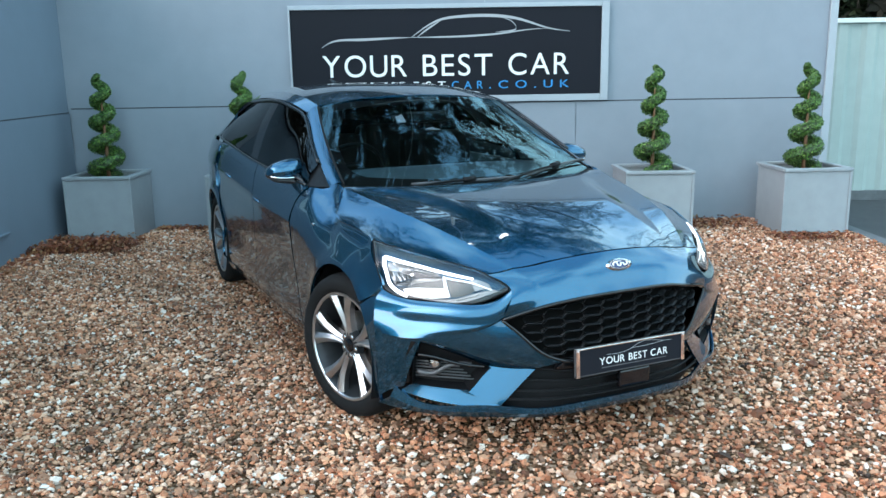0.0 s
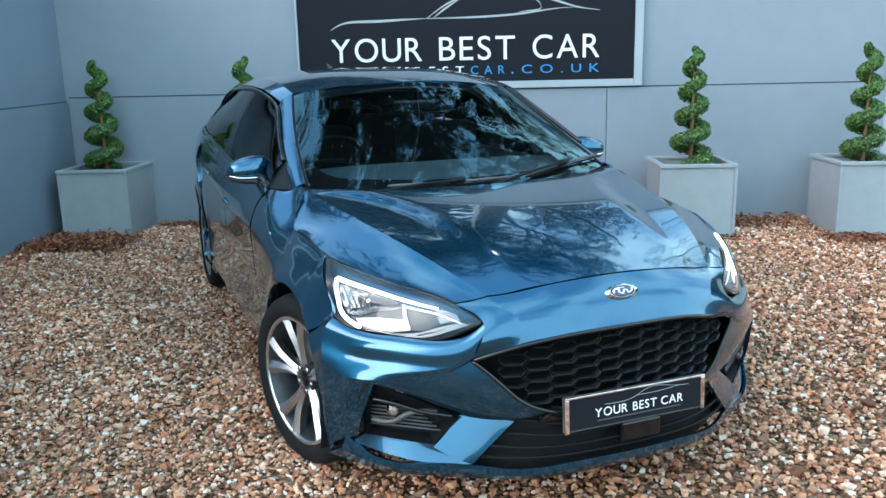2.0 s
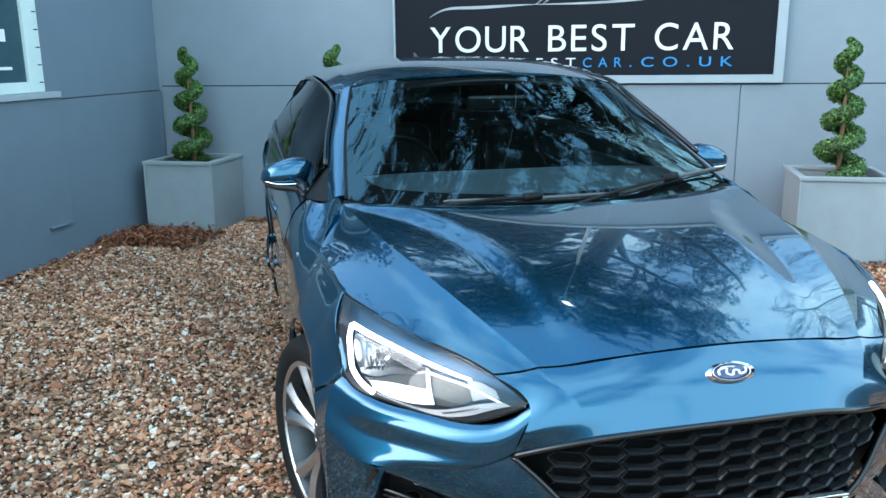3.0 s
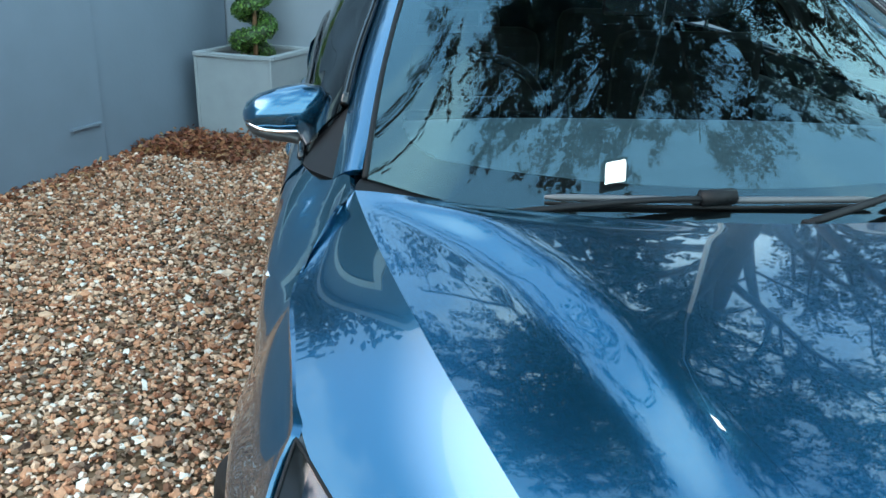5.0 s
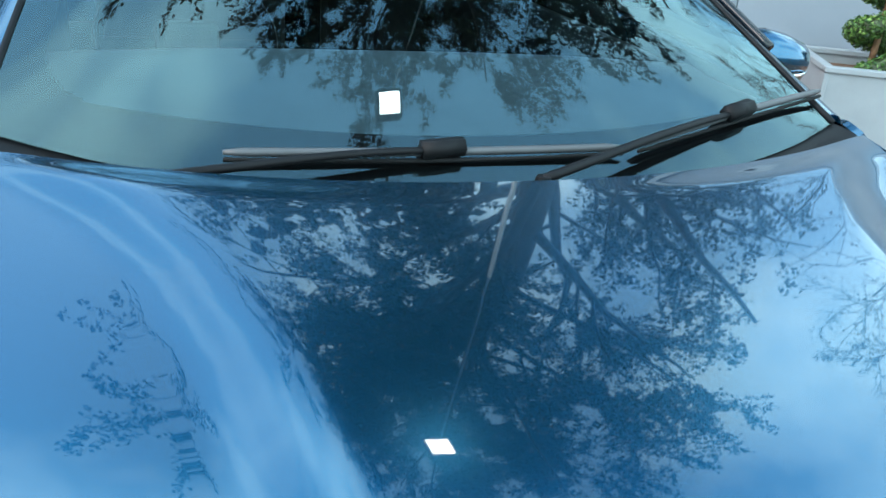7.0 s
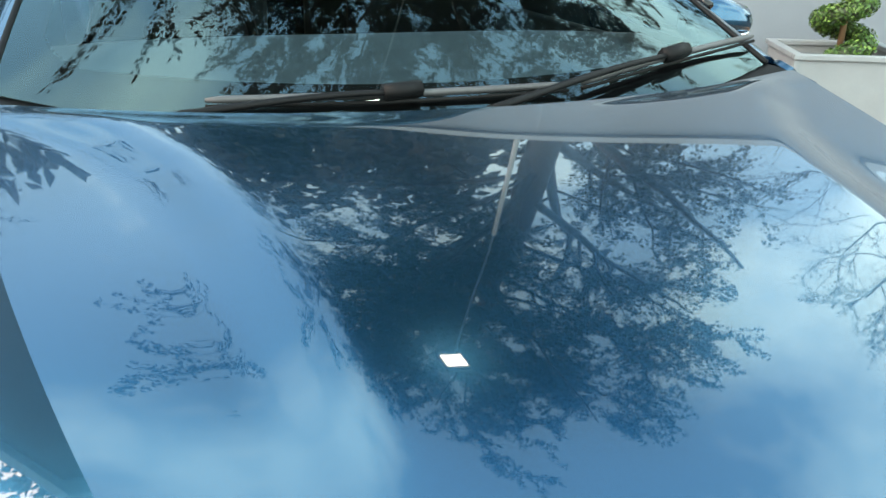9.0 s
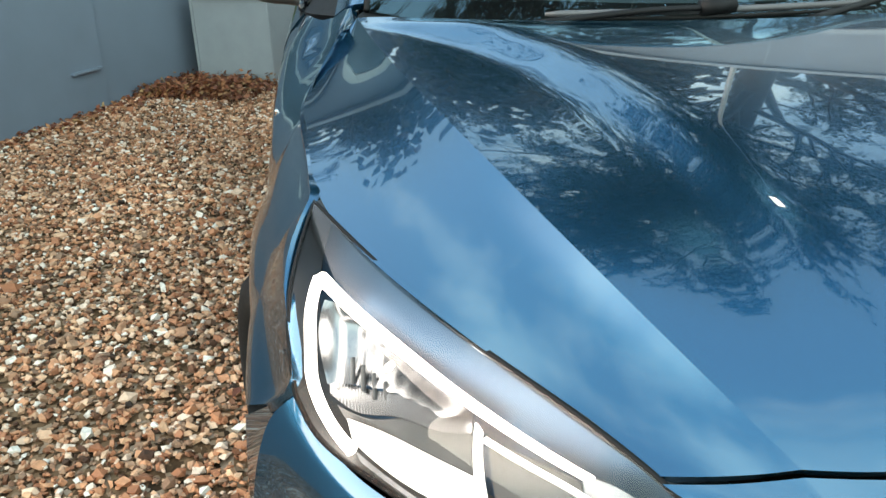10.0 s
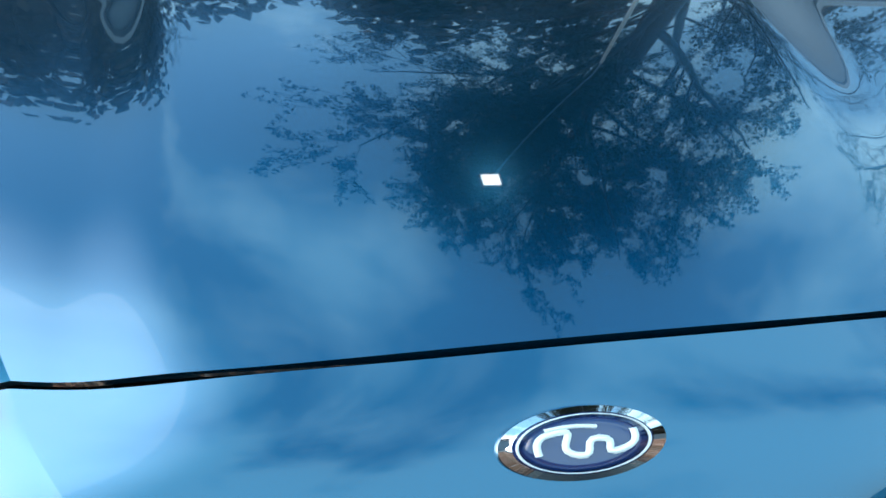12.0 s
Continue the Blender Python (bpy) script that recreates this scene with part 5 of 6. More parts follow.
for q, r_ in (([(-0.52, -0.22), (-0.40, 0.30), (-0.22, 0.34), (-0.18, -0.20), (0.0, -0.30), (0.12, 0.10), (0.26, 0.06), (0.30, -0.26), (0.46, -0.20), (0.56, 0.28)], 0.075), ([(-0.44, 0.40), (-0.1, 0.46), (0.15, 0.40)], 0.045)):
    c = spline([(0.009, a_, b_) for a_, b_ in q], 40)
    t_ = np.gradient(c, axis=0)
    n_ = np.stack([np.zeros(40), t_[:, 2], -t_[:, 1]], 1)
    n_ = n_ / np.linalg.norm(n_, axis=1, keepdims=True) * r_ * np.array((1, 0.6, 1.2))
    v = np.concatenate([c + n_, c - n_, c + n_ * 0.5 + (0.0025, 0, 0), c - n_ * 0.5 + (0.0025, 0, 0)])
    f = [(i + p, i + 1 + p, i + 1 + r, i + r) for i in range(39) for p, r in ((0, 80), (80, 120), (120, 40))]
    part("script_stroke", mesh("script_stroke", v, f), WHITE, badge)
# number plate
plate = part("number_plate", boxed(-0.262, 0.262, -0.006, 0.008, -0.0565, 0.0565, bevel=0.002), GREY_TRIM, car, "black show plate in a chrome frame", pose(0.006, -0.872, 0.413, -4, 0.55, 0))
part("plate_face", boxed(-0.247, 0.247, -0.0085, -0.006, -0.050, 0.050, bevel=0), SIGN_BLACK, plate)
for a in ((-0.264, 0.264, 0.0505, 0.0575), (-0.264, -0.248, -0.0575, 0.050), (0.248, 0.264, -0.0575, 0.050)):
    part("plate_frame", boxed(a[0], a[1], -0.012, -0.0065, a[2], a[3], bevel=0.0015), CHROME, plate)
for word, a, b in (("YOUR", -0.145, -0.025), ("BEST", -0.005, 0.085), ("CAR", 0.103, 0.188)):
    for me in letters(word, a - 0.01, b - 0.01, -0.020, 0.008, 0.14, 0.0005):
        part("letter", me, WHITE, plate, "white capital letter", pose(0, -0.0088, 0))
part("lettering_bar", boxed(-0.145, 0.17, -0.0092, -0.0087, -0.034, -0.030, bevel=0), GREY_TRIM, plate)
for q in ([(-0.12, 0.018), (0.0, 0.028), (0.03, 0.042), (0.10, 0.046), (0.16, 0.036), (0.2, 0.034)], [(0.0, 0.028), (0.1, 0.030), (0.16, 0.036)]):
    part("outline_stroke", tube_me("outline_stroke", spline([(a, -0.0088, b) for a, b in q], 20), 0.0009, 4), SILVER, plate)


# headlights: dark housing tinted with reflected blue, bright light guide, reflector bowls and a clear cover
def headlight(mir):
    sg = 1 if mir else -1
    S = lambda q: [(sg * s, y, z) for s, y, z in q]
    top = [(0.441, -0.721, 0.703), (0.50, -0.655, 0.748), (0.625, -0.475, 0.784), (0.710, -0.322, 0.805), (0.779, -0.172, 0.824)]
    mid = [(0.446, -0.724, 0.698), (0.558, -0.642, 0.708), (0.672, -0.508, 0.732), (0.758, -0.375, 0.745), (0.810, -0.280, 0.748)]
    low_ = [(0.448, -0.722, 0.694), (0.56, -0.660, 0.643), (0.66, -0.565, 0.638), (0.737, -0.473, 0.640), (0.788, -0.398, 0.645), (0.807, -0.352, 0.662)]
    cover = loft([S(c) for c in (top, mid, low_)], 61, 15)[0]
    nb, na = cover.shape[:2]
    inward = np.array((-sg * 0.467, 0.882, -0.052))

    def at(a, b, d):
        """A place inside the lamp: along it, down it, and so far behind the cover."""
        a, b = np.clip(np.asarray(a, float), 0, 1) * (na - 1), np.clip(np.asarray(b, float), 0, 1) * (nb - 1)
        i, j = np.minimum(a.astype(int), na - 2), np.minimum(b.astype(int), nb - 2)
        fa, fb = (a - i)[..., None], (b - j)[..., None]
        p = (cover[j, i] * (1 - fa) + cover[j, i + 1] * fa) * (1 - fb) + (cover[j + 1, i] * (1 - fa) + cover[j + 1, i + 1] * fa) * fb
        return p + inward * np.asarray(d, float)[..., None]

    def flat(q, n):
        return spline([(a, b, 0) for a, b in q], n)[:, :2]

    def patch(name, upper, lower, d0, d1, material, label="", nu=24, nv=5, rib=0.0, lip=0.003):
        u, l = flat(upper, nu), flat(lower, nu)
        f = np.linspace(0, 1, nv)[:, None]
        ab = u[None] * (1 - f[..., None]) + l[None] * f[..., None]
        d = d0 * (1 - f) + d1 * f + rib * (np.arange(nu) % 2)[None]
        return part(name, grid_me(name, at(ab[..., 0], ab[..., 1], d), (), lip, not mir), material, hl, label)

    hl = part("headlight", grid_me("headlight", at(np.linspace(0, 1, 30)[None] * np.ones((6, 1)), np.linspace(0, 1, 6)[:, None] * np.ones((1, 30)), np.full((6, 30), 0.075)), (), 0.0, not mir), LAMP_BLUE_REFLECT, car, "lit headlight with L-shaped running light")
    part("lens", grid_me("lens", cover, (), 0.004, not mir), LENS, hl, "clear polycarbonate cover").visible_shadow = False
    rim_ = np.concatenate([cover[0], cover[1:, -1], cover[-1, ::-1][1:]])
    k_ = len(rim_)
    part("bezel", mesh("bezel", np.concatenate([rim_ * 0.999 + inward * 0.004, rim_ + inward * 0.075]), [(i, i + 1, k_ + i + 1, k_ + i) for i in range(k_ - 1)], False), LAMP_GREY, hl)
    part("seal", tube_me("seal", rim_ + inward * 0.003, 0.0032, 5), BLACK, hl)
    # two runs of light guide meeting at the outer top corner
    q = flat([(0.775, 0.975), (0.825, 0.945), (0.905, 0.85), (0.918, 0.71), (0.925, 0.5), (0.915, 0.34)], 30)
    part("running_light", tube_me("running_light", at(q[:, 0], q[:, 1], np.full(30, 0.014)), 0.0068, 8), DRL, hl, "white light guide down the outer edge")
    q = flat([(0.905, 0.33), (0.79, 0.35), (0.642, 0.352), (0.508, 0.35), (0.383, 0.335), (0.275, 0.32), (0.235, 0.31)], 36)
    part("running_light", tube_me("running_light", at(q[:, 0], q[:, 1], np.full(36, 0.014)), np.linspace(0.0078, 0.0036, 36), 8), DRL, hl, "white light guide along the top")
    patch("light_guide_shelf", [(0.88, 0.385), (0.64, 0.40), (0.45, 0.395), (0.26, 0.36)], [(0.87, 0.43), (0.64, 0.455), (0.46, 0.44), (0.28, 0.39)], 0.018, 0.034, LAMP_CHROME, "silver shelf beside the light guide", 30, 4)
    # reflector: a bowl sunk behind the guide, faceted in upright flutes
    na_, nb_ = 31, 14
    ga, gb_ = np.meshgrid(np.linspace(0, 1, na_), np.linspace(0, 1, nb_))
    left_, right_ = flat([(0.89, 0.44), (0.90, 0.62), (0.865, 0.80)], nb_), flat([(0.47, 0.43), (0.48, 0.47), (0.52, 0.56)], nb_)
    ab = left_[:, None] * (1 - ga[..., None]) + right_[:, None] * ga[..., None]
    dep = 0.022 + 0.052 * np.sin(np.pi * ga) ** 0.7 * np.sin(np.pi * (0.12 + 0.8 * gb_)) + 0.003 * ((np.arange(na_) // 2) % 2)[None]
    part("reflector", grid_me("reflector", at(ab[..., 0], ab[..., 1], dep), (), 0.0, not mir), LAMP_CHROME, hl, "fluted chrome reflector bowl")
    for a0, b0, r0 in ((0.745, 0.68, 0.010), (0.625, 0.62, 0.008)):
        c0 = at(a0, b0, 0.045)
        part("bulb", lathe("bulb", [(r0 * 0.9, 0.0), (r0 * 0.7, r0 * 0.6), (0.0, r0), (-0.02, r0 * 0.9)], 16), BEAM, hl, "bright white beam lens", pose(*c0, 0, 0, -90 + sg * 30))
    for a0 in (0.80, 0.765, 0.73, 0.695):
        q0, q1 = at(a0, 0.66, 0.042), at(a0 - 0.012, 0.745, 0.034)
        part("reflector_fin", tube_me("reflector_fin", [q0, (q0 + q1) / 2, q1], 0.0028, 5), LAMP_GREY, hl)
    patch("fluted_shelf", [(0.885, 0.80), (0.80, 0.77), (0.66, 0.665), (0.55, 0.57), (0.465, 0.48)], [(0.86, 0.84), (0.775, 0.83), (0.645, 0.72), (0.545, 0.65), (0.455, 0.525)], 0.038, 0.024, LAMP_CHROME, "ribbed satin chrome shelf under the reflector", 90, 4, 0.0014)
    # dark window framed by a white light blade
    patch("dark_panel", [(0.84, 0.875), (0.74, 0.835), (0.64, 0.73), (0.455, 0.55)], [(0.80, 0.93), (0.72, 0.88), (0.55, 0.83), (0.44, 0.76)], 0.028, 0.030, LAMP_GREY, "dark grey lamp panel")
    patch("light_blade", [(0.80, 0.885), (0.675, 0.83), (0.55, 0.785), (0.45, 0.738)], [(0.775, 0.945), (0.70, 0.97), (0.55, 0.96), (0.425, 0.885)], 0.024, 0.018, LIGHT_BLADE, "white light blade along the foot of the lamp")
    patch("light_blade", [(0.448, 0.455), (0.45, 0.60), (0.452, 0.737)], [(0.432, 0.455), (0.430, 0.65), (0.424, 0.882)], 0.0225, 0.0175, LIGHT_BLADE, "upright white light blade", 12, 3)
    patch("dark_panel", [(0.42, 0.54), (0.35, 0.47), (0.255, 0.43)], [(0.415, 0.90), (0.35, 0.87), (0.23, 0.69)], 0.028, 0.030, LAMP_GREY, "dark grey lamp panel")
    q = flat([(0.42, 0.475), (0.34, 0.455), (0.25, 0.44), (0.17, 0.50), (0.10, 0.66)], 30)
    part("light_guide", tube_me("light_guide", at(q[:, 0], q[:, 1], np.full(30, 0.016)), np.linspace(0.0034, 0.0022, 30), 6), LIGHT_BLADE, hl, "thin white light guide towards the grille")
    patch("lower_trim", [(0.76, 0.955), (0.55, 0.975), (0.40, 0.915), (0.22, 0.73), (0.09, 0.60)], [(0.74, 0.975), (0.55, 0.99), (0.38, 0.975), (0.20, 0.87), (0.06, 0.72)], 0.012, 0.008, INDICATOR, "pale grey trim along the foot of the lamp", 40, 4)
    patch("lower_trim", [(0.38, 0.925), (0.30, 0.855), (0.20, 0.75)], [(0.38, 0.94), (0.30, 0.87), (0.20, 0.765)], 0.008, 0.006, LAMP_CHROME, "", 24, 3)
    patch("indicator", [(0.252, 0.37), (0.20, 0.32), (0.13, 0.36)], [(0.222, 0.69), (0.18, 0.62), (0.11, 0.55)], 0.024, 0.020, INDICATOR, "ribbed grey indicator reflector", 30, 5, 0.0012)
    return hl


headlight(False)
headlight(True)


# wheels
tyre_p = [(0.085, 0.240), (0.098, 0.250), (0.106, 0.266), (0.107, 0.284), (0.100, 0.304), (0.086, 0.316), (0.06, 0.3245), (0.0, 0.326), (-0.06, 0.3245), (-0.086, 0.316), (-0.106, 0.28), (-0.098, 0.250), (-0.085, 0.240)]
tyre_me = lathe("tyre", tyre_p, 72)
rimb_me = lathe("rim", [(0.090, 0.246), (0.094, 0.241), (0.090, 0.234), (0.070, 0.228), (0.02, 0.212), (-0.08, 0.215), (-0.09, 0.242)], 64)
disc_me = lathe("brake_disc", [(0.005, 0.05), (0.005, 0.142), (-0.018, 0.142), (-0.018, 0.05)], 40)
hubc_me = lathe("hub_cap", [(0.072, 0.0), (0.071, 0.02), (0.066, 0.030), (0.050, 0.032)], 24)


def spoke_mesh():
    """One twin spoke: two flat bars that part towards the rim, and the web between them at the hub."""
    pieces = []
    for sd in (-1, 1):
        r_ = np.linspace(0.040, 0.236, 14)
        a_ = sd * np.interp(r_, (0.04, 0.080, 0.14, 0.236), (0.18, 0.115, 0.150, 0.245))
        w_ = np.interp(r_, (0.04, 0.10, 0.18, 0.236), (0.0125, 0.0150, 0.0215, 0.0300))
        x_ = np.interp(r_, (0.04, 0.10, 0.17, 0.236), (0.056, 0.066, 0.079, 0.086))
        c = np.stack([r_ * np.sin(a_), r_ * np.cos(a_)], 1)
        t_ = np.gradient(c, axis=0)
        t_ /= np.linalg.norm(t_, axis=1, keepdims=True)
        nrm = np.stack([t_[:, 1], -t_[:, 0]], 1)
        q = []
        for k1, k2 in ((-1, -0.004), (-0.12, 0.009), (0.12, 0.009), (1, -0.004), (0.8, -0.035), (-0.8, -0.035)):
            q.append(np.stack([x_ + k2, *(c + nrm * (w_ * k1)[:, None]).T], 1))
        q = np.array(q)
        v = q.transpose(1, 0, 2).reshape(-1, 3)
        f = [(i * 6 + j, i * 6 + (j + 1) % 6, (i + 1) * 6 + (j + 1) % 6, (i + 1) * 6 + j) for i in range(13) for j in range(6)]
        pieces.append((v, f))
    return joined("spoke", pieces, False)


spoke_me = spoke_mesh()
web_me = mesh("spoke_pocket", *prism([(0.052, 0.046 * math.sin(a), 0.046 * math.cos(a)) for a in np.radians((-14, 14))] + [(0.062, 0.13 * math.sin(a), 0.13 * math.cos(a)) for a in np.radians((9, -9))], (-0.03, 0, 0)), False)
for me, m_ in ((tyre_me, RUBBER), (rimb_me, ALLOY_DARK), (disc_me, STEEL), (hubc_me, BLACK_GLOSS), (spoke_me, ALLOY), (web_me, ALLOY_DARK)):
    me.materials.append(m_)
hubr_me = lathe("hub_ring", [(0.056, 0.026), (0.066, 0.034), (0.064, 0.060), (0.03, 0.066)], 40)
hubr_me.materials.append(ALLOY_DARK)
edge_me = lathe("rim_edge", [(0.0905, 0.2462), (0.0960, 0.2440), (0.0960, 0.2350), (0.0905, 0.2300)], 64)
edge_me.materials.append(ALLOY)
nut_me = lathe("wheel_nut", [(0.062, 0.0), (0.062, 0.007), (0.058, 0.0105), (0.05, 0.0105)], 6)
nut_me.materials.append(CHROME)


def wheel(x, y, out, turn, steer=0):
    w = thing("wheel", "", "", None)
    w.parent = car
    w.matrix_basis = pose(x, y, HUB, 0, 0, (0 if out > 0 else 180) + steer) @ pose(0, 0, 0, turn, 0, 0)
    part("tyre", tyre_me, RUBBER, w)
    rim_o = part("rim", rimb_me, ALLOY, w, "machined five twin-spoke alloy rim")
    for i in range(5):
        part("spoke", spoke_me, ALLOY, rim_o, "", pose(0, 0, 0, 72 * i, 0, 0))
        part("spoke_pocket", web_me, ALLOY_DARK, rim_o, "", pose(0, 0, 0, 72 * i, 0, 0))
        part("wheel_nut", nut_me, CHROME, rim_o, "", pose(0.005, 0.046 * math.sin(radians(72 * i + 36)), 0.046 * math.cos(radians(72 * i + 36))))
    part("hub_ring", hubr_me, ALLOY_DARK, rim_o)
    part("rim_edge", edge_me, ALLOY, rim_o, "bright machined rim edge")
    part("hub_cap", hubc_me, BLACK_GLOSS, rim_o)
    part("brake_disc", disc_me, STEEL, w)


for x, y, o_, tn in ((-0.785, 0, -1, 8), (0.785, 0, 1, 8), (-0.785, 2.70, -1, 30), (0.785, 2.70, 1, 30)):
    wheel(x, y, o_, tn, 17 if y == 0 else 0)

# door mirrors
for sg in (-1, 1):
    sec = []
    for s, yc, zc, ry, rz_ in ((0.775, 0.862, 1.014, 0.024, 0.038), (0.788, 0.858, 1.015, 0.050, 0.056), (0.83, 0.852, 1.016, 0.064, 0.061), (0.88, 0.848, 1.014, 0.064, 0.055), (0.93, 0.850, 1.009, 0.054, 0.043), (0.956, 0.860, 1.005, 0.036, 0.026), (0.966, 0.872, 1.003, 0.012, 0.008)):
        a_ = np.linspace(0, 2 * np.pi, 24, endpoint=False)
        sec.append(np.stack([np.full(24, sg * s), yc + ry * np.sign(np.cos(a_)) * np.abs(np.cos(a_)), zc + rz_ * np.sign(np.sin(a_)) * np.abs(np.sin(a_)) ** 0.9], 1))
    sec = np.array(sec)
    v = sec.reshape(-1, 3)
    nsec = len(sec)
    f_up = [(i * 24 + j, i * 24 + (j + 1) % 24, (i + 1) * 24 + (j + 1) % 24, (i + 1) * 24 + j) for i in range(nsec - 1) for j in range(24) if j < 14 or j >= 22]
    f_dn = [(i * 24 + j, i * 24 + (j + 1) % 24, (i + 1) * 24 + (j + 1) % 24, (i + 1) * 24 + j) for i in range(nsec - 1) for j in range(24) if 14 <= j < 22]
    f_up += [tuple(range(24))[::-1], tuple((nsec - 1) * 24 + j for j in range(24))]
    mirror_ = part("door_mirror", mesh("door_mirror", v, f_up), PAINT, car, "blue door mirror with indicator strip")
    part("mirror_base", mesh("mirror_base", v * (1, 1, 1) - (0, 0, 0.002), f_dn), BLACK_GLOSS, mirror_)
    part("indicator", tube_me("indicator", spline([(sg * 0.80, 0.789, 0.984), (sg * 0.86, 0.783, 0.983), (sg * 0.92, 0.796, 0.985), (sg * 0.955, 0.835, 0.992)], 14), 0.005, 6, 0.8), CHROME, mirror_, "chrome-lined indicator strip")
    part("mirror_shell", tube_me("mirror_shell", spline([(sg * 0.955, 0.842, 0.984), (sg * 0.90, 0.815, 0.970), (sg * 0.845, 0.806, 0.964), (sg * 0.812, 0.785, 0.955), (sg * 0.793, 0.735, 0.943)], 18), [0.004, 0.010] + [0.015] * 14 + [0.014, 0.012], 8), SATIN, mirror_, "satin black lower shell")
    part("mirror_arm", tube_me("mirror_arm", spline([(sg * 0.79, 0.70, 0.955), (sg * 0.81, 0.745, 0.975), (sg * 0.825, 0.80, 0.992), (sg * 0.85, 0.845, 0.998)], 14), [0.024, 0.022] + [0.02] * 10 + [0.024, 0.03], 10, 0.55), BLACK_GLOSS, mirror_)
    part("mirror_glass", mesh("mirror_glass", *prism([(sg * s, 0.905, z) for s, z in ((0.79, 1.0), (0.93, 1.004), (0.95, 1.02), (0.92, 1.045), (0.84, 1.062), (0.79, 1.055))], (0, 0.003, 0)), False), CHROME, mirror_)
    # wing emblem and repeater
    part("wing_emblem", boxed(sg * 0.868 - 0.004, sg * 0.868 + 0.004, 0.37, 0.425, 0.802, 0.815, bevel=0.002), CHROME, car)


# wipers lie on the glass, both swept to the passenger side
def wiper(piv, clip, b0, b1):
    w = part("wiper", lathe("wiper", [(0.016, 0.0), (0.015, 0.010), (0.0, 0.014), (-0.03, 0.015)], 16), BLACK, car, "black flat-blade windscreen wiper", pose(*piv) @ Matrix.Rotation(radians(-90), 4, "Y"))
    inv = w.matrix_basis.inverted()
    tr = lambda q: [tuple(inv @ Vector(p)) for p in q]
    pv, cl = np.array(piv), np.array(clip)
    arm = [pv + (0, 0, 0.010), pv + (cl - pv) * 0.35 + (0, 0, 0.014), pv + (cl - pv) * 0.75 + (0, 0, 0.014), cl + (0, 0, 0.008)]
    part("wiper_arm", tube_me("wiper_arm", tr(spline(arm, 18)), np.linspace(0.009, 0.0065, 18), 8, 0.8), BLACK, w)
    part("blade", tube_me("blade", tr(spline([b0, cl + (0, 0.004, 0.004), b1], 24)), [0.003] + [0.006] * 22 + [0.003], 6, 1.1), GREY_TRIM, w, "grey spoiler blade")
    part("blade_rubber", tube_me("blade_rubber", tr(spline([np.array(b0) - (0, 0.004, 0.009), cl - (0, 0.004, 0.007), np.array(b1) - (0, 0.004, 0.009)], 16)), 0.0035, 5), RUBBER, w)
    d = (cl - pv) / np.linalg.norm(cl - pv)
    part("blade_clip", tube_me("blade_clip", tr([cl - d * 0.032 + (0, 0.002, 0.01), cl + d * 0.034 + (0, 0.002, 0.01)]), 0.0165, 6, 0.9), BLACK, w)


wiper((-0.455, 0.290, 0.948), (-0.066, 0.328, 0.966), (-0.378, 0.340, 0.972), (0.235, 0.330, 0.973))
wiper((0.034, 0.232, 0.950), (0.475, 0.405, 1.000), (0.24, 0.330, 0.976), (0.715, 0.490, 1.024))

# cabin
part("dashboard", grid_me("dashboard", loft([both([(0.0, 0.47, 0.95), (0.4, 0.50, 0.955), (0.66, 0.53, 0.965)]), both([(0.0, 0.75, 0.972), (0.4, 0.76, 0.972), (0.68, 0.78, 0.965)]), both([(0.0, 1.03, 0.955), (0.4, 1.01, 0.955), (0.70, 1.0, 0.94)]), both([(0.0, 1.08, 0.80), (0.4, 1.06, 0.80), (0.72, 1.05, 0.78)]), both([(0.0, 0.9, 0.45), (0.4, 0.9, 0.45), (0.72, 0.9, 0.45)])], 25, 5)[0], (), 0.01), DASH, car, "moulded dashboard, coloured blue-grey for the sky sheen on the windscreen")
aw = np.linspace(0, 2 * np.pi, 40)
wheel_m = pose(-0.40, 1.15, 0.94, 22, 0, 0)
sw = part("steering_wheel", tube_me("steering_wheel", np.stack([0.185 * np.cos(aw), 0 * aw, 0.185 * np.sin(aw)], 1), 0.013, 8), BLACK, car, "black steering wheel", wheel_m)
part("boss", boxed(-0.07, 0.07, -0.02, 0.03, -0.06, 0.06, bevel=0.02), BLACK, sw)
for a in ((-0.18, -0.06, -0.02, 0.02), (0.06, 0.18, -0.02, 0.02), (-0.02, 0.02, -0.18, -0.05)):
    part("wheel_spoke", boxed(a[0], a[1], -0.006, 0.012, a[2], a[3], bevel=0.005), BLACK, sw)
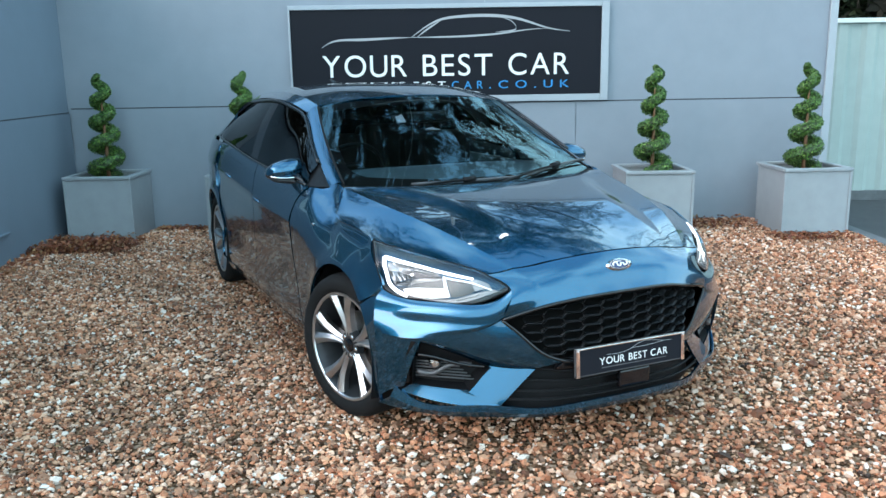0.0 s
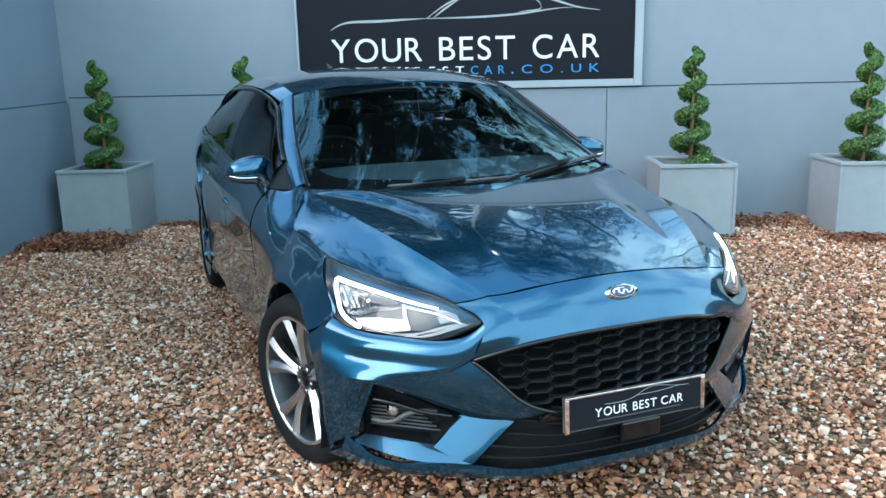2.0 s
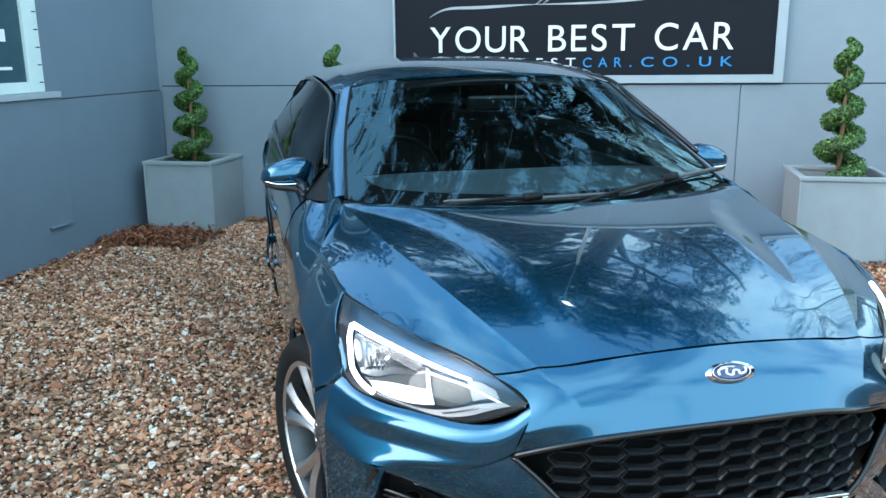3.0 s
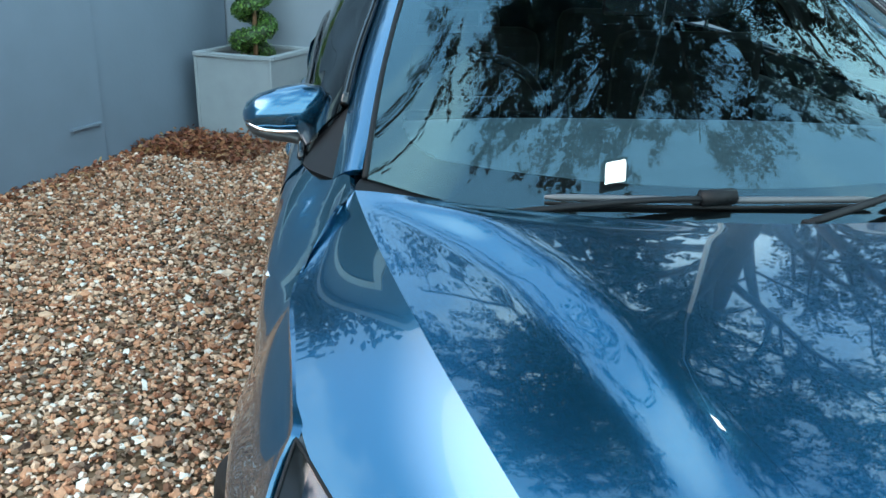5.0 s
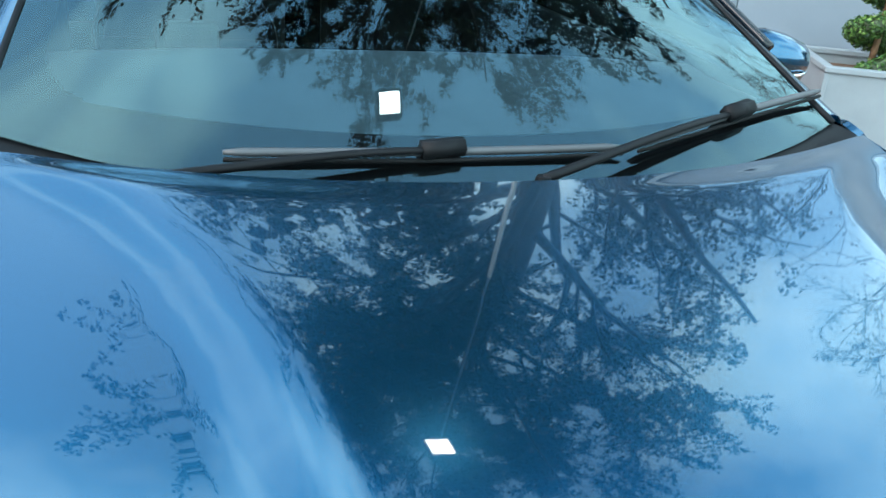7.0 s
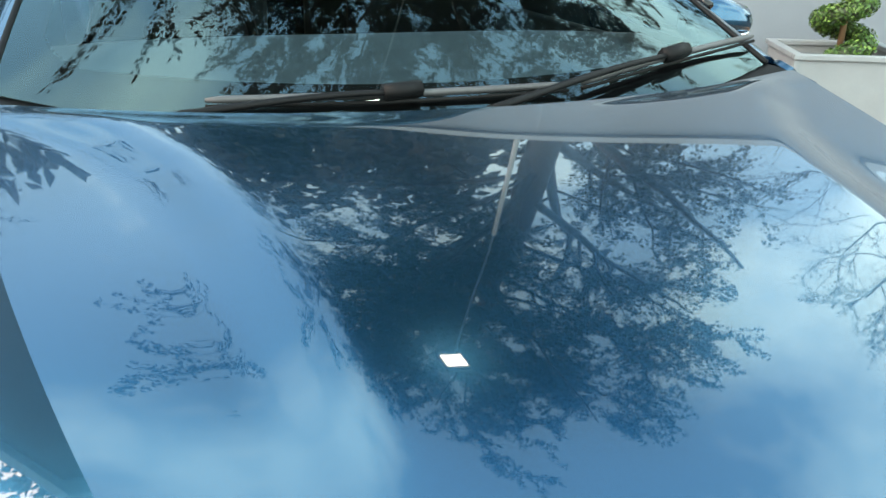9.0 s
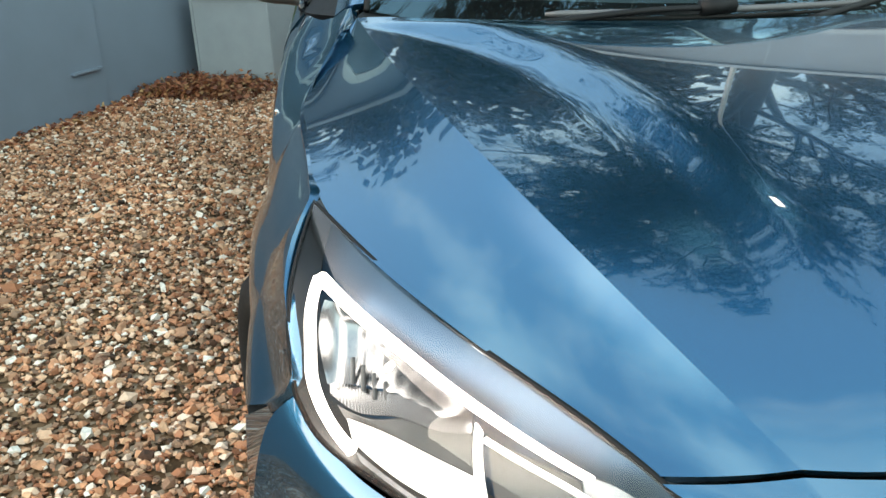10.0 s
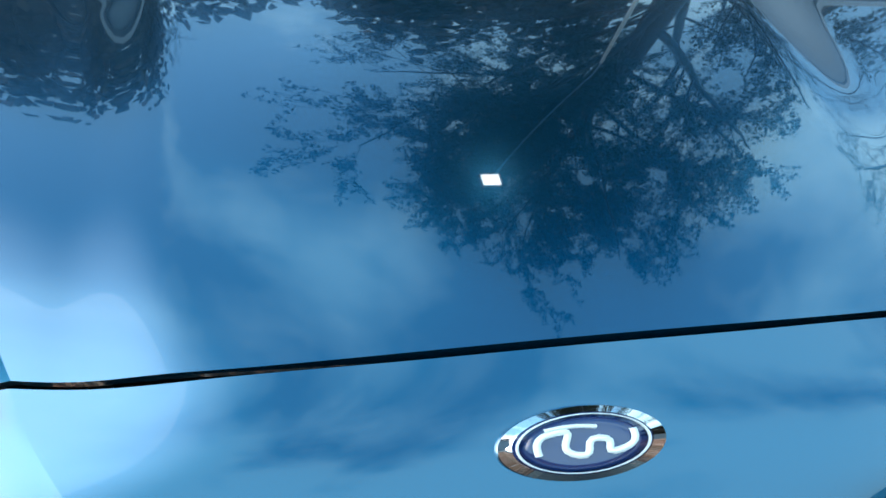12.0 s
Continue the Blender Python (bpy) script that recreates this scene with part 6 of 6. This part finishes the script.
for x in (-0.37, 0.37):
    for yb, nm in ((1.45, "front_seat"), (2.3, "rear_seat")):
        seat = part(nm, boxed(x - 0.26, x + 0.26, yb - 0.25, yb + 0.3, 0.36, 0.56, bevel=0.05), FABRIC, car, "dark fabric seat")
        part("backrest", boxed(x - 0.25, x + 0.25, yb + 0.22, yb + 0.36, 0.5, 1.12, bevel=0.055), FABRIC, seat)
        part("headrest", boxed(x - 0.13, x + 0.13, yb + 0.27, yb + 0.37, 1.17, 1.33, bevel=0.04), FABRIC, seat)
        for dx in (-0.06, 0.06):
            part("headrest_post", tube_me("headrest_post", [(x + dx, yb + 0.32, 1.08), (x + dx, yb + 0.32, 1.19)], 0.007, 8), CHROME, seat)
part("cabin_floor", boxed(-0.76, 0.76, 0.5, 3.2, 0.262, 0.30, bevel=0), FABRIC, car)
part("headlining", grid_me("headlining", loft([both([(0.0, 1.10, 1.345), (0.54, 1.15, 1.29)]), both([(0.0, 1.7, 1.40), (0.6, 1.7, 1.33)]), both([(0.0, 2.9, 1.33), (0.5, 2.9, 1.24)])], 15, 5)[0], (), 0.005, True), mat("grey_headlining", (0.10, 0.10, 0.10), 0.9, var=0.1, scale=40), car)
part("rear_view_mirror", boxed(-0.12, 0.12, 1.02, 1.045, 1.225, 1.285, bevel=0.012), BLACK_GLOSS, car)
for sg in (-1, 1):
    part("door_lining", boxed(sg * 0.79 - 0.02, sg * 0.79 + 0.02, 0.62, 2.5, 0.3, 0.93, bevel=0.01), DASH, car)

# the body's full width: each side stands a little further out
for ob in car.children:
    if ob.type == "MESH" and ob.matrix_basis == Matrix.Identity(4):
        for q in [ob] + [c for c in ob.children_recursive if c.matrix_basis == Matrix.Identity(4)]:
            co = np.empty(3 * len(q.data.vertices), np.float32)
            q.data.vertices.foreach_get("co", co)
            co[0::3] += 0.022 * np.tanh(co[0::3] / 0.3)
            q.data.vertices.foreach_set("co", co)
            q.data.update()
    elif ob.name.startswith(("wheel", "wiper", "steering")):
        x = ob.matrix_basis.translation.x
        ob.matrix_basis.translation.x = x + 0.022 * math.tanh(x / 0.3)
